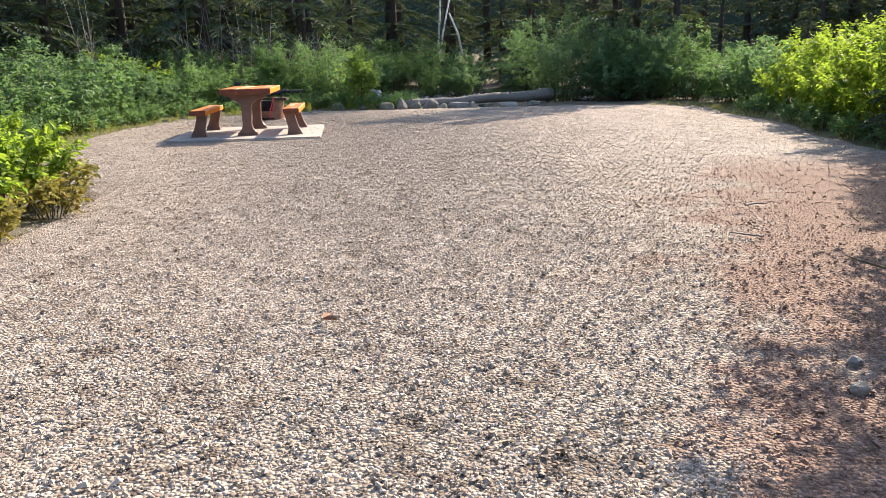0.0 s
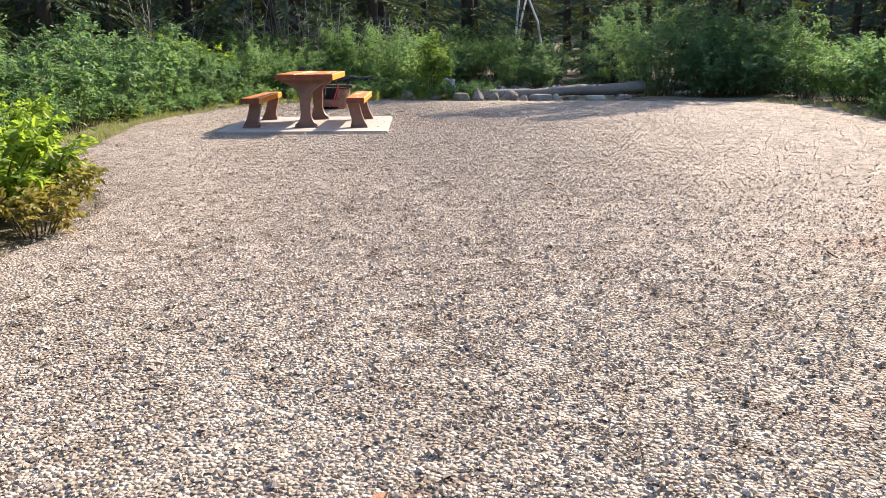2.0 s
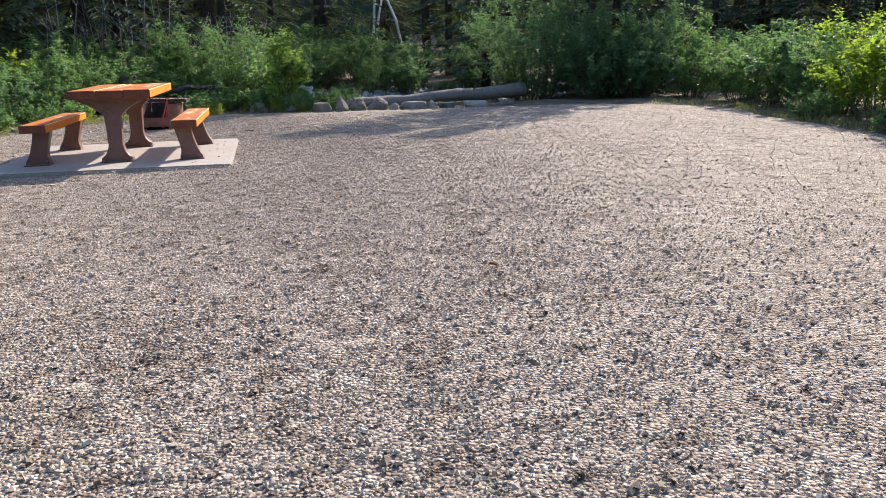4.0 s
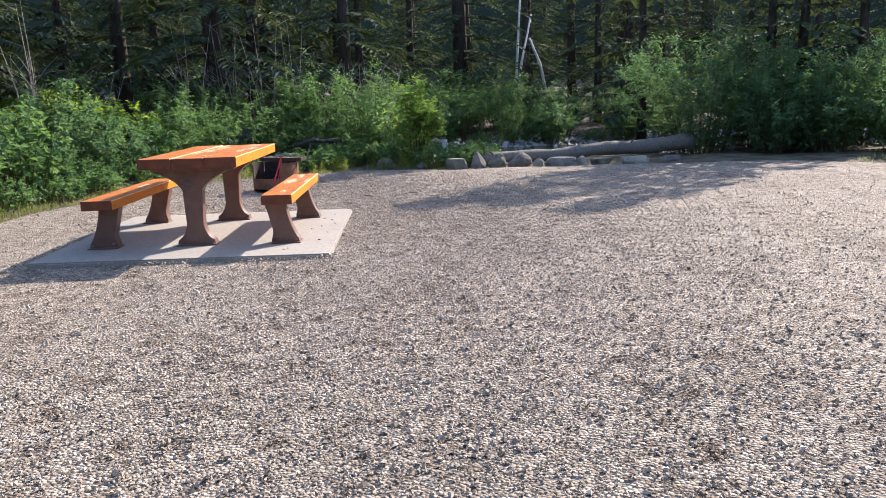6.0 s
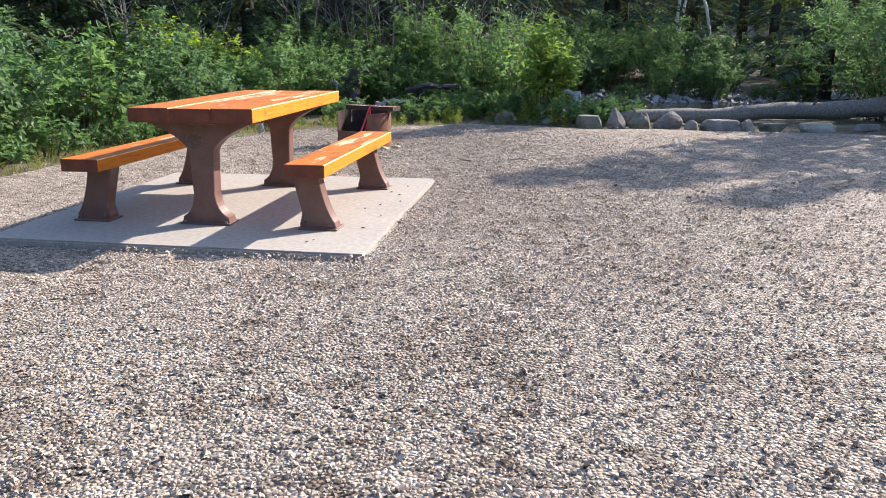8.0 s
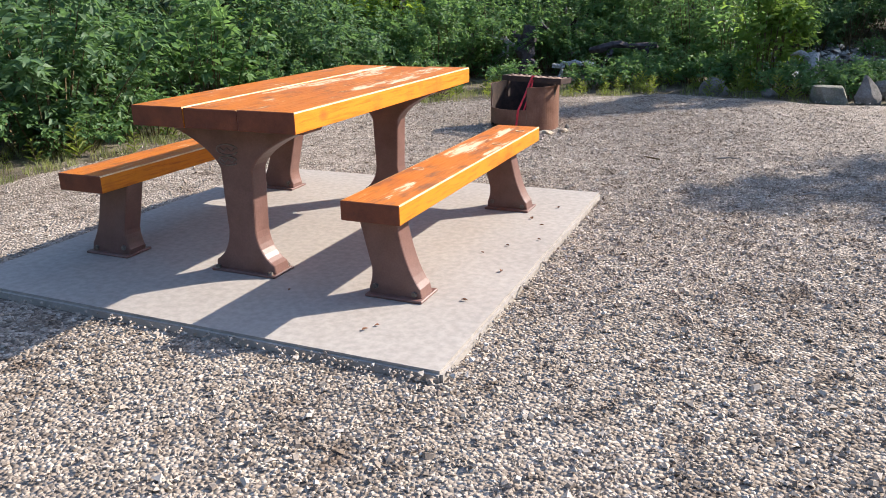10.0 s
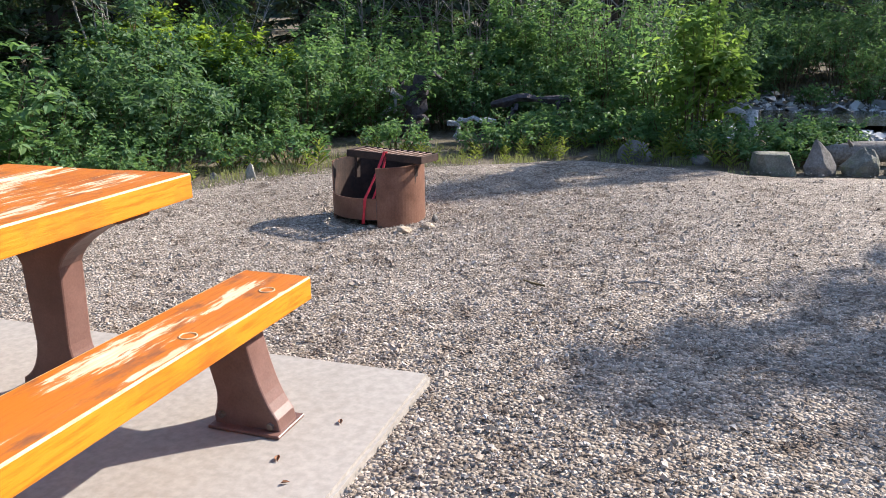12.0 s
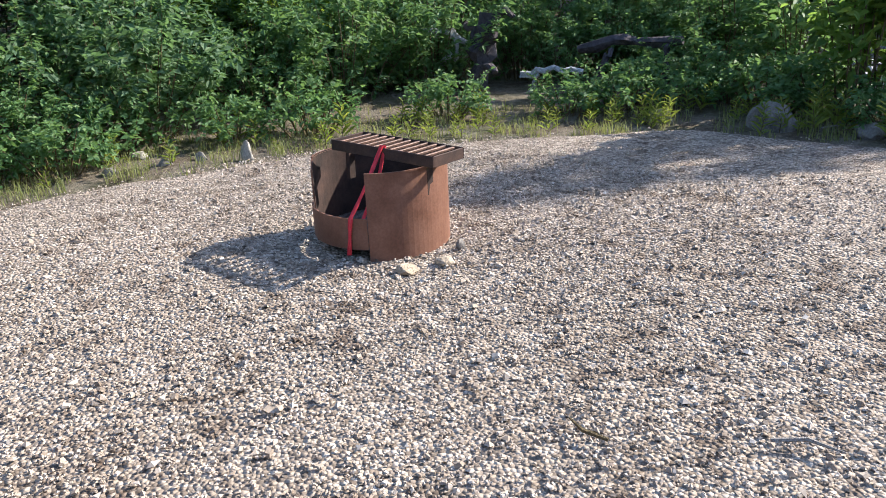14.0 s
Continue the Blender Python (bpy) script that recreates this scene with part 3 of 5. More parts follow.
def ring_mesh(r, w, h, mat):
    """A low ring with a sunken middle: a plugged bolt hole."""
    V, F = [], []
    n = 18
    prof = [(r, 0.0), (r * 0.97, h), (r - w, h), (r - w * 1.2, -h * 0.4), (0.0, -h * 0.4)]
    for rr, z in prof[:-1]:
        for i in range(n):
            a = 2 * math.pi * i / n
            V.append((rr * math.cos(a), rr * math.sin(a) * 1.0, z))
    V.append((0, 0, prof[-1][1]))
    for k in range(len(prof) - 2):
        for i in range(n):
            j = (i + 1) % n
            F.append((k * n + i, k * n + j, (k + 1) * n + j, (k + 1) * n + i))
    idx = [0] * len(F)
    for i in range(n):
        F.append(((len(prof) - 2) * n + i, (len(prof) - 2) * n + (i + 1) % n, len(V) - 1))
        idx.append(1)
    return mesh_np("plug", V, F, [mat, ENDGRAIN], True, idx)


BOLT_ME = None


def make_table():
    global BOLT_ME
    BOLT_ME = bolt_mesh()
    L, W, H, T = 1.905, 0.833, 0.78, 0.088
    tb = thing("picnic_table", "picnic table with worn orange-stained plank top on brown pedestal legs", "picnic table", (-0.4165, 0.952, 0))
    w = W / 3
    for i in range(3):
        x0 = -W / 2 + i * w
        me = plank_mesh(x0 + (0.0012 if i else 0), x0 + w - (0.0012 if i < 2 else 0), -L / 2 + (0.004 if i == 1 else 0), L / 2 - (0.005 if i == 0 else 0), H - T, H - (0.003 if i == 1 else 0), WOOD_TOP)
        part("plank", me, None, tb)
    # pedestal outline: broad head, waist, flared foot
    z1 = H - T
    right = [(0.335, z1), (0.335, z1 - 0.03)] + curve_pts((0.335, z1 - 0.03), (0.12, z1 - 0.115), (0.085, z1 - 0.205)) + [(0.074, 0.20)] + curve_pts((0.074, 0.20), (0.085, 0.09), (0.16, 0.05)) + [(0.168, 0.0)]
    pts = [(-x, z) for x, z in reversed(right)] + right
    pts = pts[::-1]
    for y in (-0.735, 0.715):
        leg = part("leg", profile_bm([(px - 0.02, pz) for px, pz in pts], y - 0.055, y + 0.055, 0.008), BROWN, tb, "brown-painted pedestal leg with flared foot")
        if y < 0:
            tubes = [tube([(-0.055 + rx * math.cos(w), y - 0.056, zc + rz_ * math.sin(w)) for w in np.linspace(0.3, 5.9, 15)], [0.0035] * 15, 5) for rx, rz_, zc in ((0.058, 0.024, 0.575), (0.050, 0.020, 0.525))]
            tubes += [tube([(-0.095 + 0.02 * k, y - 0.056, zc + 0.008 * (-1) ** k) for k in range(5)], [0.003] * 5, 5) for zc in (0.575, 0.525)]
            part("cast_mark", mesh_np("cast_mark", *join_tubes(tubes), BOLT, True), None, leg, "worn raised maker's mark")
        part("foot_plate", box_bm(-0.195, 0.155, y - 0.08, y + 0.08, 0.0, 0.012, 0.003, 1), BROWN, leg)
        part("bracket", box_bm(-0.36, 0.36, y - 0.075, y + 0.075, z1 - 0.028, z1 - 0.002, 0.004, 1), BROWN, leg)
        for sx in (-0.165, 0.125):
            for sy in (-0.068, 0.068):
                b = part("bolt", BOLT_ME, None, leg)
                b.location = (sx, y + sy, 0.02)


def make_bench(x, sgn, wood, label, holes):
    Wd, L, H, T = 0.262, 1.905, 0.442, 0.082
    be = thing("bench", label, "bench", (x, 0.952, 0), group="benches beside the table")
    part("seat", plank_mesh(-Wd / 2, Wd / 2, -L / 2, L / 2, H - T, H, wood), None, be)
    z1 = H - T
    # the leg leans outwards and flares at the foot
    out = [(0.045, z1)] + curve_pts((0.045, z1), (0.085, 0.13), (0.15, 0.05), 8) + [(0.16, 0.0), (-0.085, 0.0), (-0.088, 0.035)] + curve_pts((-0.088, 0.035), (-0.062, 0.10), (-0.078, 0.15), 5) + [(-0.13, z1)]
    pts = [(sgn * px, pz) for px, pz in out]
    for y in (-0.77 if sgn > 0 else -0.745, 0.70):
        leg = part("leg", profile_bm(pts, y - 0.055, y + 0.055, 0.007), BROWN, be, "brown-painted leaning leg")
        a, b_ = sorted((sgn * -0.095, sgn * 0.17))
        part("foot_plate", box_bm(a, b_, y - 0.085, y + 0.085, 0.0, 0.012, 0.003, 1), BROWN, leg)
        for px in (-0.055, 0.125):
            b = part("bolt", BOLT_ME, None, leg)
            b.matrix_basis = pose(sgn * px, y - 0.06, 0.045, 90) if px < 0 else pose(sgn * px, y - 0.058, 0.028, 90)
            b = part("bolt", BOLT_ME, None, leg)
            b.location = (sgn * px, y + 0.07, 0.018)
    if holes:
        ring = ring_mesh(0.027, 0.0045, 0.002, PLUG_RIM)
        for hx, hy in holes:
            p = part("plug", ring, None, be, "plugged bolt hole")
            p.location = (hx, hy, H + 0.0005)


# ---- fire ring ----


def make_fire_ring():
    R, H, th = 0.325, 0.36, 0.008
    fr = thing("fire_ring", "rusty brown steel fire ring with cut-away front in the gravel", "fire ring", (-0.50, 4.655, GZ))

    def wall(a0, a1, z0, z1, n, r=R, name="wall", round_end=None, mat=RUST):
        V, F, idx = [], [], []
        for i in range(n + 1):
            a = radians(a0 + (a1 - a0) * i / n)
            zt = z1
            if round_end:
                e = min(i, n - i) if round_end == 2 else (i if round_end < 0 else n - i)
                zt = z1 - 0.05 * max(0, 1 - e / 2.0) ** 2
            for rr, z in ((r, z0), (r, zt), (r - th, zt), (r - th, z0)):
                V.append((rr * math.cos(a), rr * math.sin(a), z))
        for i in range(n):
            o, p = i * 4, i * 4 + 4
            for k in range(4):
                F.append((o + k, o + (k + 1) % 4, p + (k + 1) % 4, p + k))
                idx.append(1 if k == 2 else 0)
        F += [(0, 3, 2, 1), (n * 4, n * 4 + 1, n * 4 + 2, n * 4 + 3)]
        me = mesh_np(name, V, F, [mat, SOOT], False, idx + [0, 0])
        return me

    part("wall", wall(-70, 207, -0.03, H + 0.03, 60, round_end=1), None, fr)
    part("front_lip", wall(-153, -70.5, 0.045, 0.19, 22, R + 0.004), None, fr, "low front lip of the cut-away")
    part("rim", wall(-70, 200, H + 0.028, H + 0.036, 60, R + 0.003), None, fr)
    # grate: angle-iron frame with flat bars
    gr = part("grate", box_bm(-0.31, 0.31, -0.11, -0.103, 0.0, 0.05, 0.002, 1), SOOT, fr, "soot-dark iron cooking grate")
    gr.matrix_basis = pose(0.12, -0.035, H + 0.062, -1, 1, -12)
    part("frame_bar", box_bm(-0.31, 0.31, 0.103, 0.11, 0.0, 0.05, 0.002, 1), SOOT, gr)
    for x in (-0.306, 0.306):
        part("frame_bar", box_bm(x - 0.004, x + 0.004, -0.103, 0.103, 0.0, 0.05, 0.002, 1), SOOT, gr)
    for x in (-0.30, 0.19):
        part("support", box_bm(x - 0.012, x + 0.012, -0.02, 0.02, -0.16, 0.012, 0.002, 1), SOOT, gr)
    bar = bm_mesh("bar", box_bm(-0.008, 0.008, -0.103, 0.103, -0.006, 0.006, 0.002, 1), BAR)
    for i in range(11):
        b = part("bar", bar, None, gr)
        b.location = (-0.256 + i * 0.0512, 0, 0.042)
    V, F = [], []
    n = 28
    for k, rr in enumerate((0.31, 0.2, 0.08)):
        for i in range(n):
            a = 2 * math.pi * i / n
            V.append((rr * math.cos(a), rr * math.sin(a), 0.03 + 0.03 * k + 0.02 * random.random()))
    V.append((0, 0, 0.1))
    for k in range(2):
        for i in range(n):
            F.append((k * n + i, k * n + (i + 1) % n, (k + 1) * n + (i + 1) % n, (k + 1) * n + i))
    F += [(2 * n + i, 2 * n + (i + 1) % n, len(V) - 1) for i in range(n)]
    part("ash_bed", mesh_np("ash_bed", V, F, ASH), None, fr, "grey ash and charcoal")
    # red webbing tied from the grate over the front lip
    a = radians(-84)

    def strap(pts, w, name):
        V, F = [], []
        for i, (x, y, z) in enumerate(pts):
            tw = 0.35 * math.sin(i * 1.3)
            V += [(x - w * math.cos(tw), y - w * math.sin(tw), z), (x + w * math.cos(tw), y + w * math.sin(tw), z), (x + w * math.cos(tw), y + w * math.sin(tw) + 0.004, z + 0.002), (x - w * math.cos(tw), y - w * math.sin(tw) + 0.004, z + 0.002)]
        for i in range(len(pts) - 1):
            o, p = 4 * i, 4 * i + 4
            for k in range(4):
                F.append((o + k, o + (k + 1) % 4, p + (k + 1) % 4, p + k))
        return mesh_np(name, V, F, RED, True)

    top, lip = Vector((0.115, -0.15, H + 0.125)), Vector((math.cos(radians(-83)) * 0.336, math.sin(radians(-83)) * 0.336, 0.193))
    line = [top.lerp(lip, i / 6) + Vector((0, 0, -0.012 * math.sin(math.pi * i / 6))) for i in range(7)]
    down = [lip + Vector((-0.004 * i, -0.004, -0.035 * i)) for i in range(1, 6)]
    st = part("strap", strap([tuple(p) for p in line + down], 0.010, "strap"), None, fr, "frayed red webbing tied to the grate")
    back = [top + Vector((0.01, 0.01, -0.002)), top.lerp(lip, 0.4) + Vector((0.02, 0.05, -0.02)), top.lerp(lip, 0.95) + Vector((0.035, 0.03, -0.03))]
    part("strap_end", strap([tuple(p) for p in back], 0.008, "strap_end"), None, st)


# ---- rocks, log, driftwood ----


def rock_mesh(sx, sy, sz, seed, material, flat_top=False, point=0.0):
    bm = bmesh.new()
    bmesh.ops.create_icosphere(bm, subdivisions=3, radius=1)
    for v in bm.verts:
        c = v.co.copy()
        k = 1 + 0.30 * noise.noise(c * 1.1 + Vector((seed * 7.1, 0, 0))) + 0.10 * noise.noise(c * 3.3 + Vector((0, seed * 3.3, 0))) + 0.06 * noise.noise(c * 7 + Vector((seed, 0, 0)))
        # angular faces: squeeze towards a few planes
        for j in range(5):
            r = random.Random(seed * 31 + j)
            n = Vector((r.uniform(-1, 1), r.uniform(-1, 1), r.uniform(-0.3, 1))).normalized()
            h = c.dot(n) * k
            lim = r.uniform(0.62, 0.85)
            if h > lim:
                c -= n * (h - lim) * 0.85 / k
        c *= k
        if flat_top and c.z > 0.45:
            c.z = 0.45 + (c.z - 0.45) * 0.12
        if point and c.z > 0:
            s = 1 - 0.55 * c.z
            c.x, c.y = c.x * s + point * c.z * 0.4, c.y * s
        v.co = Vector((c.x * sx / 2, c.y * sy / 2, c.z * sz * (1.5 if flat_top else 1.0)))
    me = bm_mesh("rock", bm, material)
    return me


def make_rock_thing(x, y, sx, sy, h, seed, material, label, z=None, rz=0, flat_top=False, point=0.0, group="rocks along the gravel edge"):
    ob = new("rock", rock_mesh(sx * 0.9, sy * 0.9, h * 0.77, seed, material, flat_top, point))
    zz = (GZ if z is None else z) + h * 0.12
    ob.matrix_basis = pose(x, y, zz, 0, 0, rz)
    return tagged(ob, label, "rock", group)


def make_rocks():
    mk = make_rock_thing
    mk(0.98, 7.78, 0.38, 0.32, 0.22, 1, ROCK, "rounded grey granite boulder at the gravel edge among grass")
    mk(1.62, 7.62, 0.26, 0.22, 0.09, 2, ROCK, "small dark grey rock half buried beside the gravel")
    mk(2.27, 7.38, 0.46, 0.36, 0.22, 3, ROCK_MOSSY, "dark block of rock with a flat pale mossy top", flat_top=True)
    mk(2.66, 7.42, 0.36, 0.30, 0.33, 4, ROCK, "pointed grey rock leaning at the gravel edge", point=-0.7)
    mk(3.02, 7.48, 0.36, 0.32, 0.26, 5, ROCK_MOSSY, "slanting grey rock with a pointed crest", point=0.5)
    mk(3.42, 7.50, 0.44, 0.34, 0.24, 6, ROCK, "squat rounded grey rock below the fallen log")
    mk(3.74, 7.36, 0.22, 0.18, 0.11, 7, ROCK_PALE, "small pale grey rock between larger rocks")
    mk(4.16, 7.34, 0.62, 0.40, 0.17, 8, ROCK, "long flat-topped grey rock slab at the gravel edge", flat_top=True)
    mk(4.52, 7.36, 0.20, 0.18, 0.15, 9, ROCK_PALE, "small pale angular rock beside the flat slab")
    mk(4.88, 7.40, 0.44, 0.30, 0.10, 10, ROCK_MOSSY, "low flat mossy rock before the fallen log", flat_top=True)
    mk(5.45, 7.30, 0.62, 0.36, 0.13, 11, ROCK_PALE, "flat pale greenish rock sunk in the gravel", flat_top=True)
    mk(6.2, 7.5, 0.40, 0.30, 0.10, 12, ROCK, "low grey rock at the foot of the log", flat_top=True)
    mk(-2.26, 5.74, 0.13, 0.06, 0.15, 13, ROCK_PALE, "small upright pale stone at the gravel edge", z=-0.05)
    mk(-3.10, 5.55, 0.20, 0.15, 0.06, 14, ROCK_PALE, "flat pale stone lying in dry grass", z=-0.05)
    mk(-2.72, 5.42, 0.13, 0.10, 0.07, 15, ROCK, "small grey cobble in the grass verge", z=-0.05)
    mk(-2.90, 5.12, 0.15, 0.12, 0.06, 16, ROCK, "small grey cobble beside the gravel", z=-0.05)
    mk(-2.56, 5.62, 0.12, 0.10, 0.08, 17, ROCK, "small dark cobble beside the gravel", z=-0.05)
    mk(0.18, 7.82, 0.17, 0.12, 0.13, 18, ROCK_PALE, "small whitish stone in green weeds", z=-0.06)
    mk(-0.17, 4.29, 0.13, 0.09, 0.036, 19, ROCK_TAN, "small flat tan stone at the foot of the fire ring", group="stones at the fire ring")
    mk(-0.06, 4.43, 0.11, 0.07, 0.032, 20, ROCK_TAN, "small flat tan stone at the foot of the fire ring", group="stones at the fire ring")
    mk(-0.075, 4.63, 0.05, 0.05, 0.05, 21, ROCK, "small grey pebble against the fire ring", group="stones at the fire ring")
    for i, (x, y, s) in enumerate([(2.98, -11.0, 0.12), (3.12, -10.75, 0.10), (3.05, -11.25, 0.14), (3.35, -10.9, 0.16), (2.86, -11.35, 0.09), (3.3, -11.2, 0.11), (3.5, -10.5, 0.13)]):
        mk(x + 0.12, y, s * 0.75, s * 0.6, s * 0.3, 30 + i, ROCK if i % 3 else ROCK_PALE, "rounded grey cobble in shaded soil beside the drive", group="cobbles beside the drive")


def make_log():
    n = 16
    a, b = Vector((2.75, 7.86, 0.03)), Vector((7.1, 9.15, 0.16))
    pts = [a.lerp(b, i / n) + Vector((0, 0.05 * math.sin(i * 0.7), 0.02 * math.sin(i * 0.9))) for i in range(n + 1)]
    rad = [0.10 + 0.055 * i / n + 0.008 * math.sin(i * 2.1) for i in range(n + 1)]
    lg = thing("fallen_log", "long weathered grey fallen log lying behind edge rocks", "log", a)
    V, F = tube([p - a for p in pts], rad, 14, 0.05)
    part("trunk", mesh_np("trunk", V, F, GREY_LOG, True), None, lg)
    for i, (t, dx, dy, dz) in enumerate([(0.12, -0.1, -0.16, 0.14), (0.4, 0.06, 0.1, 0.18), (0.7, 0.1, -0.12, 0.2)]):
        p = pts[int(t * n)] - a
        V, F = tube([p, p + Vector((dx, dy, dz))], [0.03, 0.012], 6)
        part("branch_stub", mesh_np("branch_stub", V, F, GREY_LOG), None, lg)


def make_stump():
    sp = thing("stump", "pale weathered splintered stump among shrubs behind the rocks", "stump", (2.07, 8.2, -0.08))
    V, F = tube([(0, 0, 0), (0.01, 0, 0.25), (0.0, 0.01, 0.5)], [0.085, 0.07, 0.06], 9, 0.15)
    part("trunk", mesh_np("trunk", V, F, DRIFT, True), None, sp)
    V, F = tube([(-0.02, 0, 0.42), (-0.16, 0.0, 0.50), (-0.26, 0.02, 0.47)], [0.045, 0.035, 0.015], 7, 0.15)
    part("branch_stub", mesh_np("branch_stub", V, F, DRIFT, True), None, sp)


def make_driftwood(x, y, z, segs, mat, label, name="driftwood"):
    d = thing(name, label, "driftwood", (x, y, z))
    for i, (p, q, r0, r1) in enumerate(segs):
        p, q = Vector(p), Vector(q)
        R = random.Random(i * 7 + int(x * 10))
        pts = [p.lerp(q, k / 7) + Vector((R.uniform(-0.03, 0.03), R.uniform(-0.03, 0.03), R.uniform(-0.03, 0.03) + 0.05 * math.sin(math.pi * k / 7))) for k in range(8)]
        V, F = tube(pts, [(r0 + (r1 - r0) * k / 7) * R.uniform(0.55, 1.0) for k in range(8)], 8, 0.3)
        part("trunk" if i == 0 else "branch", mesh_np("branch", V, F, mat), None, d)


make_ground()
make_gravel_pad()
make_creek()
make_slab()
make_table()
make_bench(0.316, 1, WOOD_SEAT, "low bench with worn orange-stained plank seat and bare patches", [(0.066, 0.777), (0.066, 0.364), (-0.074, -0.33)])
make_bench(-1.21, -1, WOOD_OLD, "low bench with orange-stained plank seat and dark cracks", [])
make_fire_ring()
make_rocks()
make_log()
make_stump()
make_driftwood(-2.35, 8.75, -0.05, [((-0.05, 0, 0.58), (0.38, 0.05, 0.46), 0.055, 0.045), ((0.02, -0.05, 0.12), (0.30, -0.02, 0.36), 0.06, 0.045), ((0.3, 0.0, 0.40), (0.2, 0.1, 0.62), 0.03, 0.02)], DRIFT, "bleached grey driftwood tangled among shrubs behind the gravel")
make_driftwood(-1.82, 8.75, -0.05, [((0, 0, 0.05), (0.10, 0.05, 0.72), 0.15, 0.13), ((0.05, 0, 0.62), (0.36, 0.1, 0.74), 0.07, 0.03), ((0.0, 0, 0.5), (-0.22, 0.05, 0.68), 0.05, 0.02), ((0, 0, 0.2), (0.28, -0.2, 0.22), 0.05, 0.03)], ROOT, "dark upturned root mass among shrubs", "root_mass")
make_driftwood(-0.85, 8.95, -0.05, [((0, 0, 0.43), (0.95, 0.1, 0.46), 0.07, 0.05), ((0.15, 0, 0.0), (0.3, -0.05, 0.42), 0.05, 0.04), ((0.8, 0.05, 0.0), (0.78, 0.05, 0.45), 0.04, 0.03)], ROOT, "dark rotting log under leafy shrubs", "rotting_log")
make_driftwood(-1.3, 8.6, -0.05, [((0, 0, 0.20), (0.55, 0.05, 0.22), 0.035, 0.028), ((0.1, 0, 0.0), (0.12, 0.02, 0.2), 0.03, 0.03)], DRIFT, "thin bleached driftwood pole lying in weeds")

# ---- vegetation ----
UP = np.array((0.0, 0.0, 1.0))


def blades_arrays(base, d, nrm, length, width, cup=0.18):
    """Four-cornered leaves folded along the midrib."""
    d = d / np.linalg.norm(d, axis=1, keepdims=True)
    sd = np.cross(d, nrm)
    sd = sd / (np.linalg.norm(sd, axis=1, keepdims=True) + 1e-9)
    n = np.cross(sd, d)
    L, W = length[:, None], width[:, None]
    V = np.stack([base, base + d * L * 0.42 + sd * W * 0.5 + n * W * cup, base + d * L - n * L * 0.12, base + d * L * 0.42 - sd * W * 0.5 + n * W * cup], axis=1).reshape(-1, 3)
    k = np.arange(len(base)) * 4
    return V, np.concatenate([np.stack([k, k + 2, k + 1], 1), np.stack([k, k + 3, k + 2], 1)])



def unit(a):
    return a / (np.linalg.norm(a, axis=-1, keepdims=True) + 1e-9)


def shrub_meshes(seed, rx, ry, h, stems, twigs, leaf_len, leaf_w, leaf_mat, per=7, low=0.2, lean=(0, 0), stem_r=0.008, stem_mat=None, simple=False):
    """Stems that fan out of the ground, and leaf sprays along their outer part."""
    rng = np.random.default_rng(seed)
    R = random.Random(seed)
    tubes, T0, TD = [], [], []
    for i in range(stems):
        a = 2 * math.pi * (i + R.random()) / stems
        u = math.sqrt(R.uniform(0.02, 1.0))
        hh = h * (math.sqrt(max(0.05, 1 - 0.72 * u * u))) * R.uniform(0.72, 1.12)
        e = np.array((rx * u * math.cos(a) + lean[0], ry * u * math.sin(a) + lean[1], hh))
        b0 = np.array((rx * 0.3 * u * math.cos(a), ry * 0.3 * u * math.sin(a), -0.05))
        mid = (b0 + e) / 2 + np.array((0, 0, 0.16 * h)) + rng.normal(0, 0.06 * rx, 3)
        ts = np.linspace(0, 1, 6)[:, None]
        path = (1 - ts) ** 2 * b0 + 2 * ts * (1 - ts) * mid + ts ** 2 * e
        tubes.append(tube([tuple(p) for p in path], [stem_r * (1.15 - k * 0.19) for k in range(6)], 4))
        t = rng.uniform(low, 1.0, twigs) ** 0.75
        t = t[:, None]
        p = (1 - t) ** 2 * b0 + 2 * t * (1 - t) * mid + t ** 2 * e
        out = np.array((math.cos(a), math.sin(a), 0.35))
        d = unit(out * 0.7 + rng.normal(0, 0.75, (twigs, 3)) + np.array((0, 0, 0.25)))
        T0.append(p), TD.append(d)
    P, D = np.concatenate(T0), np.concatenate(TD)
    n = len(P)
    tl = rng.uniform(0.10, 0.26, n) * (0.55 + 0.3 * h)
    k = np.arange(per)
    s = (k + 0.6) / per
    base = P[:, None] + D[:, None] * (tl[:, None] * s[None])[..., None]
    side = unit(np.cross(D, UP + rng.normal(0, 0.3, (n, 3))))
    sg = np.where(k % 2 == 0, 1.0, -1.0)[None, :, None]
    ld = D[:, None] * 0.55 + side[:, None] * sg * 0.9 + rng.normal(0, 0.28, (n, per, 3)) + np.array((0, 0, -0.18))
    nr = unit(UP + rng.normal(0, 0.45, (n, per, 3)))
    size = rng.uniform(0.65, 1.2, (n, per)) * leaf_len
    m = n * per
    V, F = (blades_arrays if simple else leaves_arrays)(base.reshape(m, 3), ld.reshape(m, 3), nr.reshape(m, 3), size.reshape(m), size.reshape(m) * leaf_w / leaf_len)
    floor = V[:, 2].reshape(-1, 4 if simple else 6).min(axis=1) > -0.02
    Fk = F[np.concatenate([floor, floor])]
    v, f = join_tubes(tubes)
    return mesh_np("stem", v, f, stem_mat or STEM), mesh_np("foliage", V, Fk, leaf_mat)


SHRUB_KINDS = {}


def shrub_proto(key, label, *args, **kw):
    e = thing("shrub", label, "shrub", (0, 0, -300))
    st, lv = shrub_meshes(*args, **kw)
    tagged(part("stem", st, None, e), kind="stuff")
    tagged(part("foliage", lv, None, e), kind="stuff")
    SHRUB_KINDS[key] = [e, False]


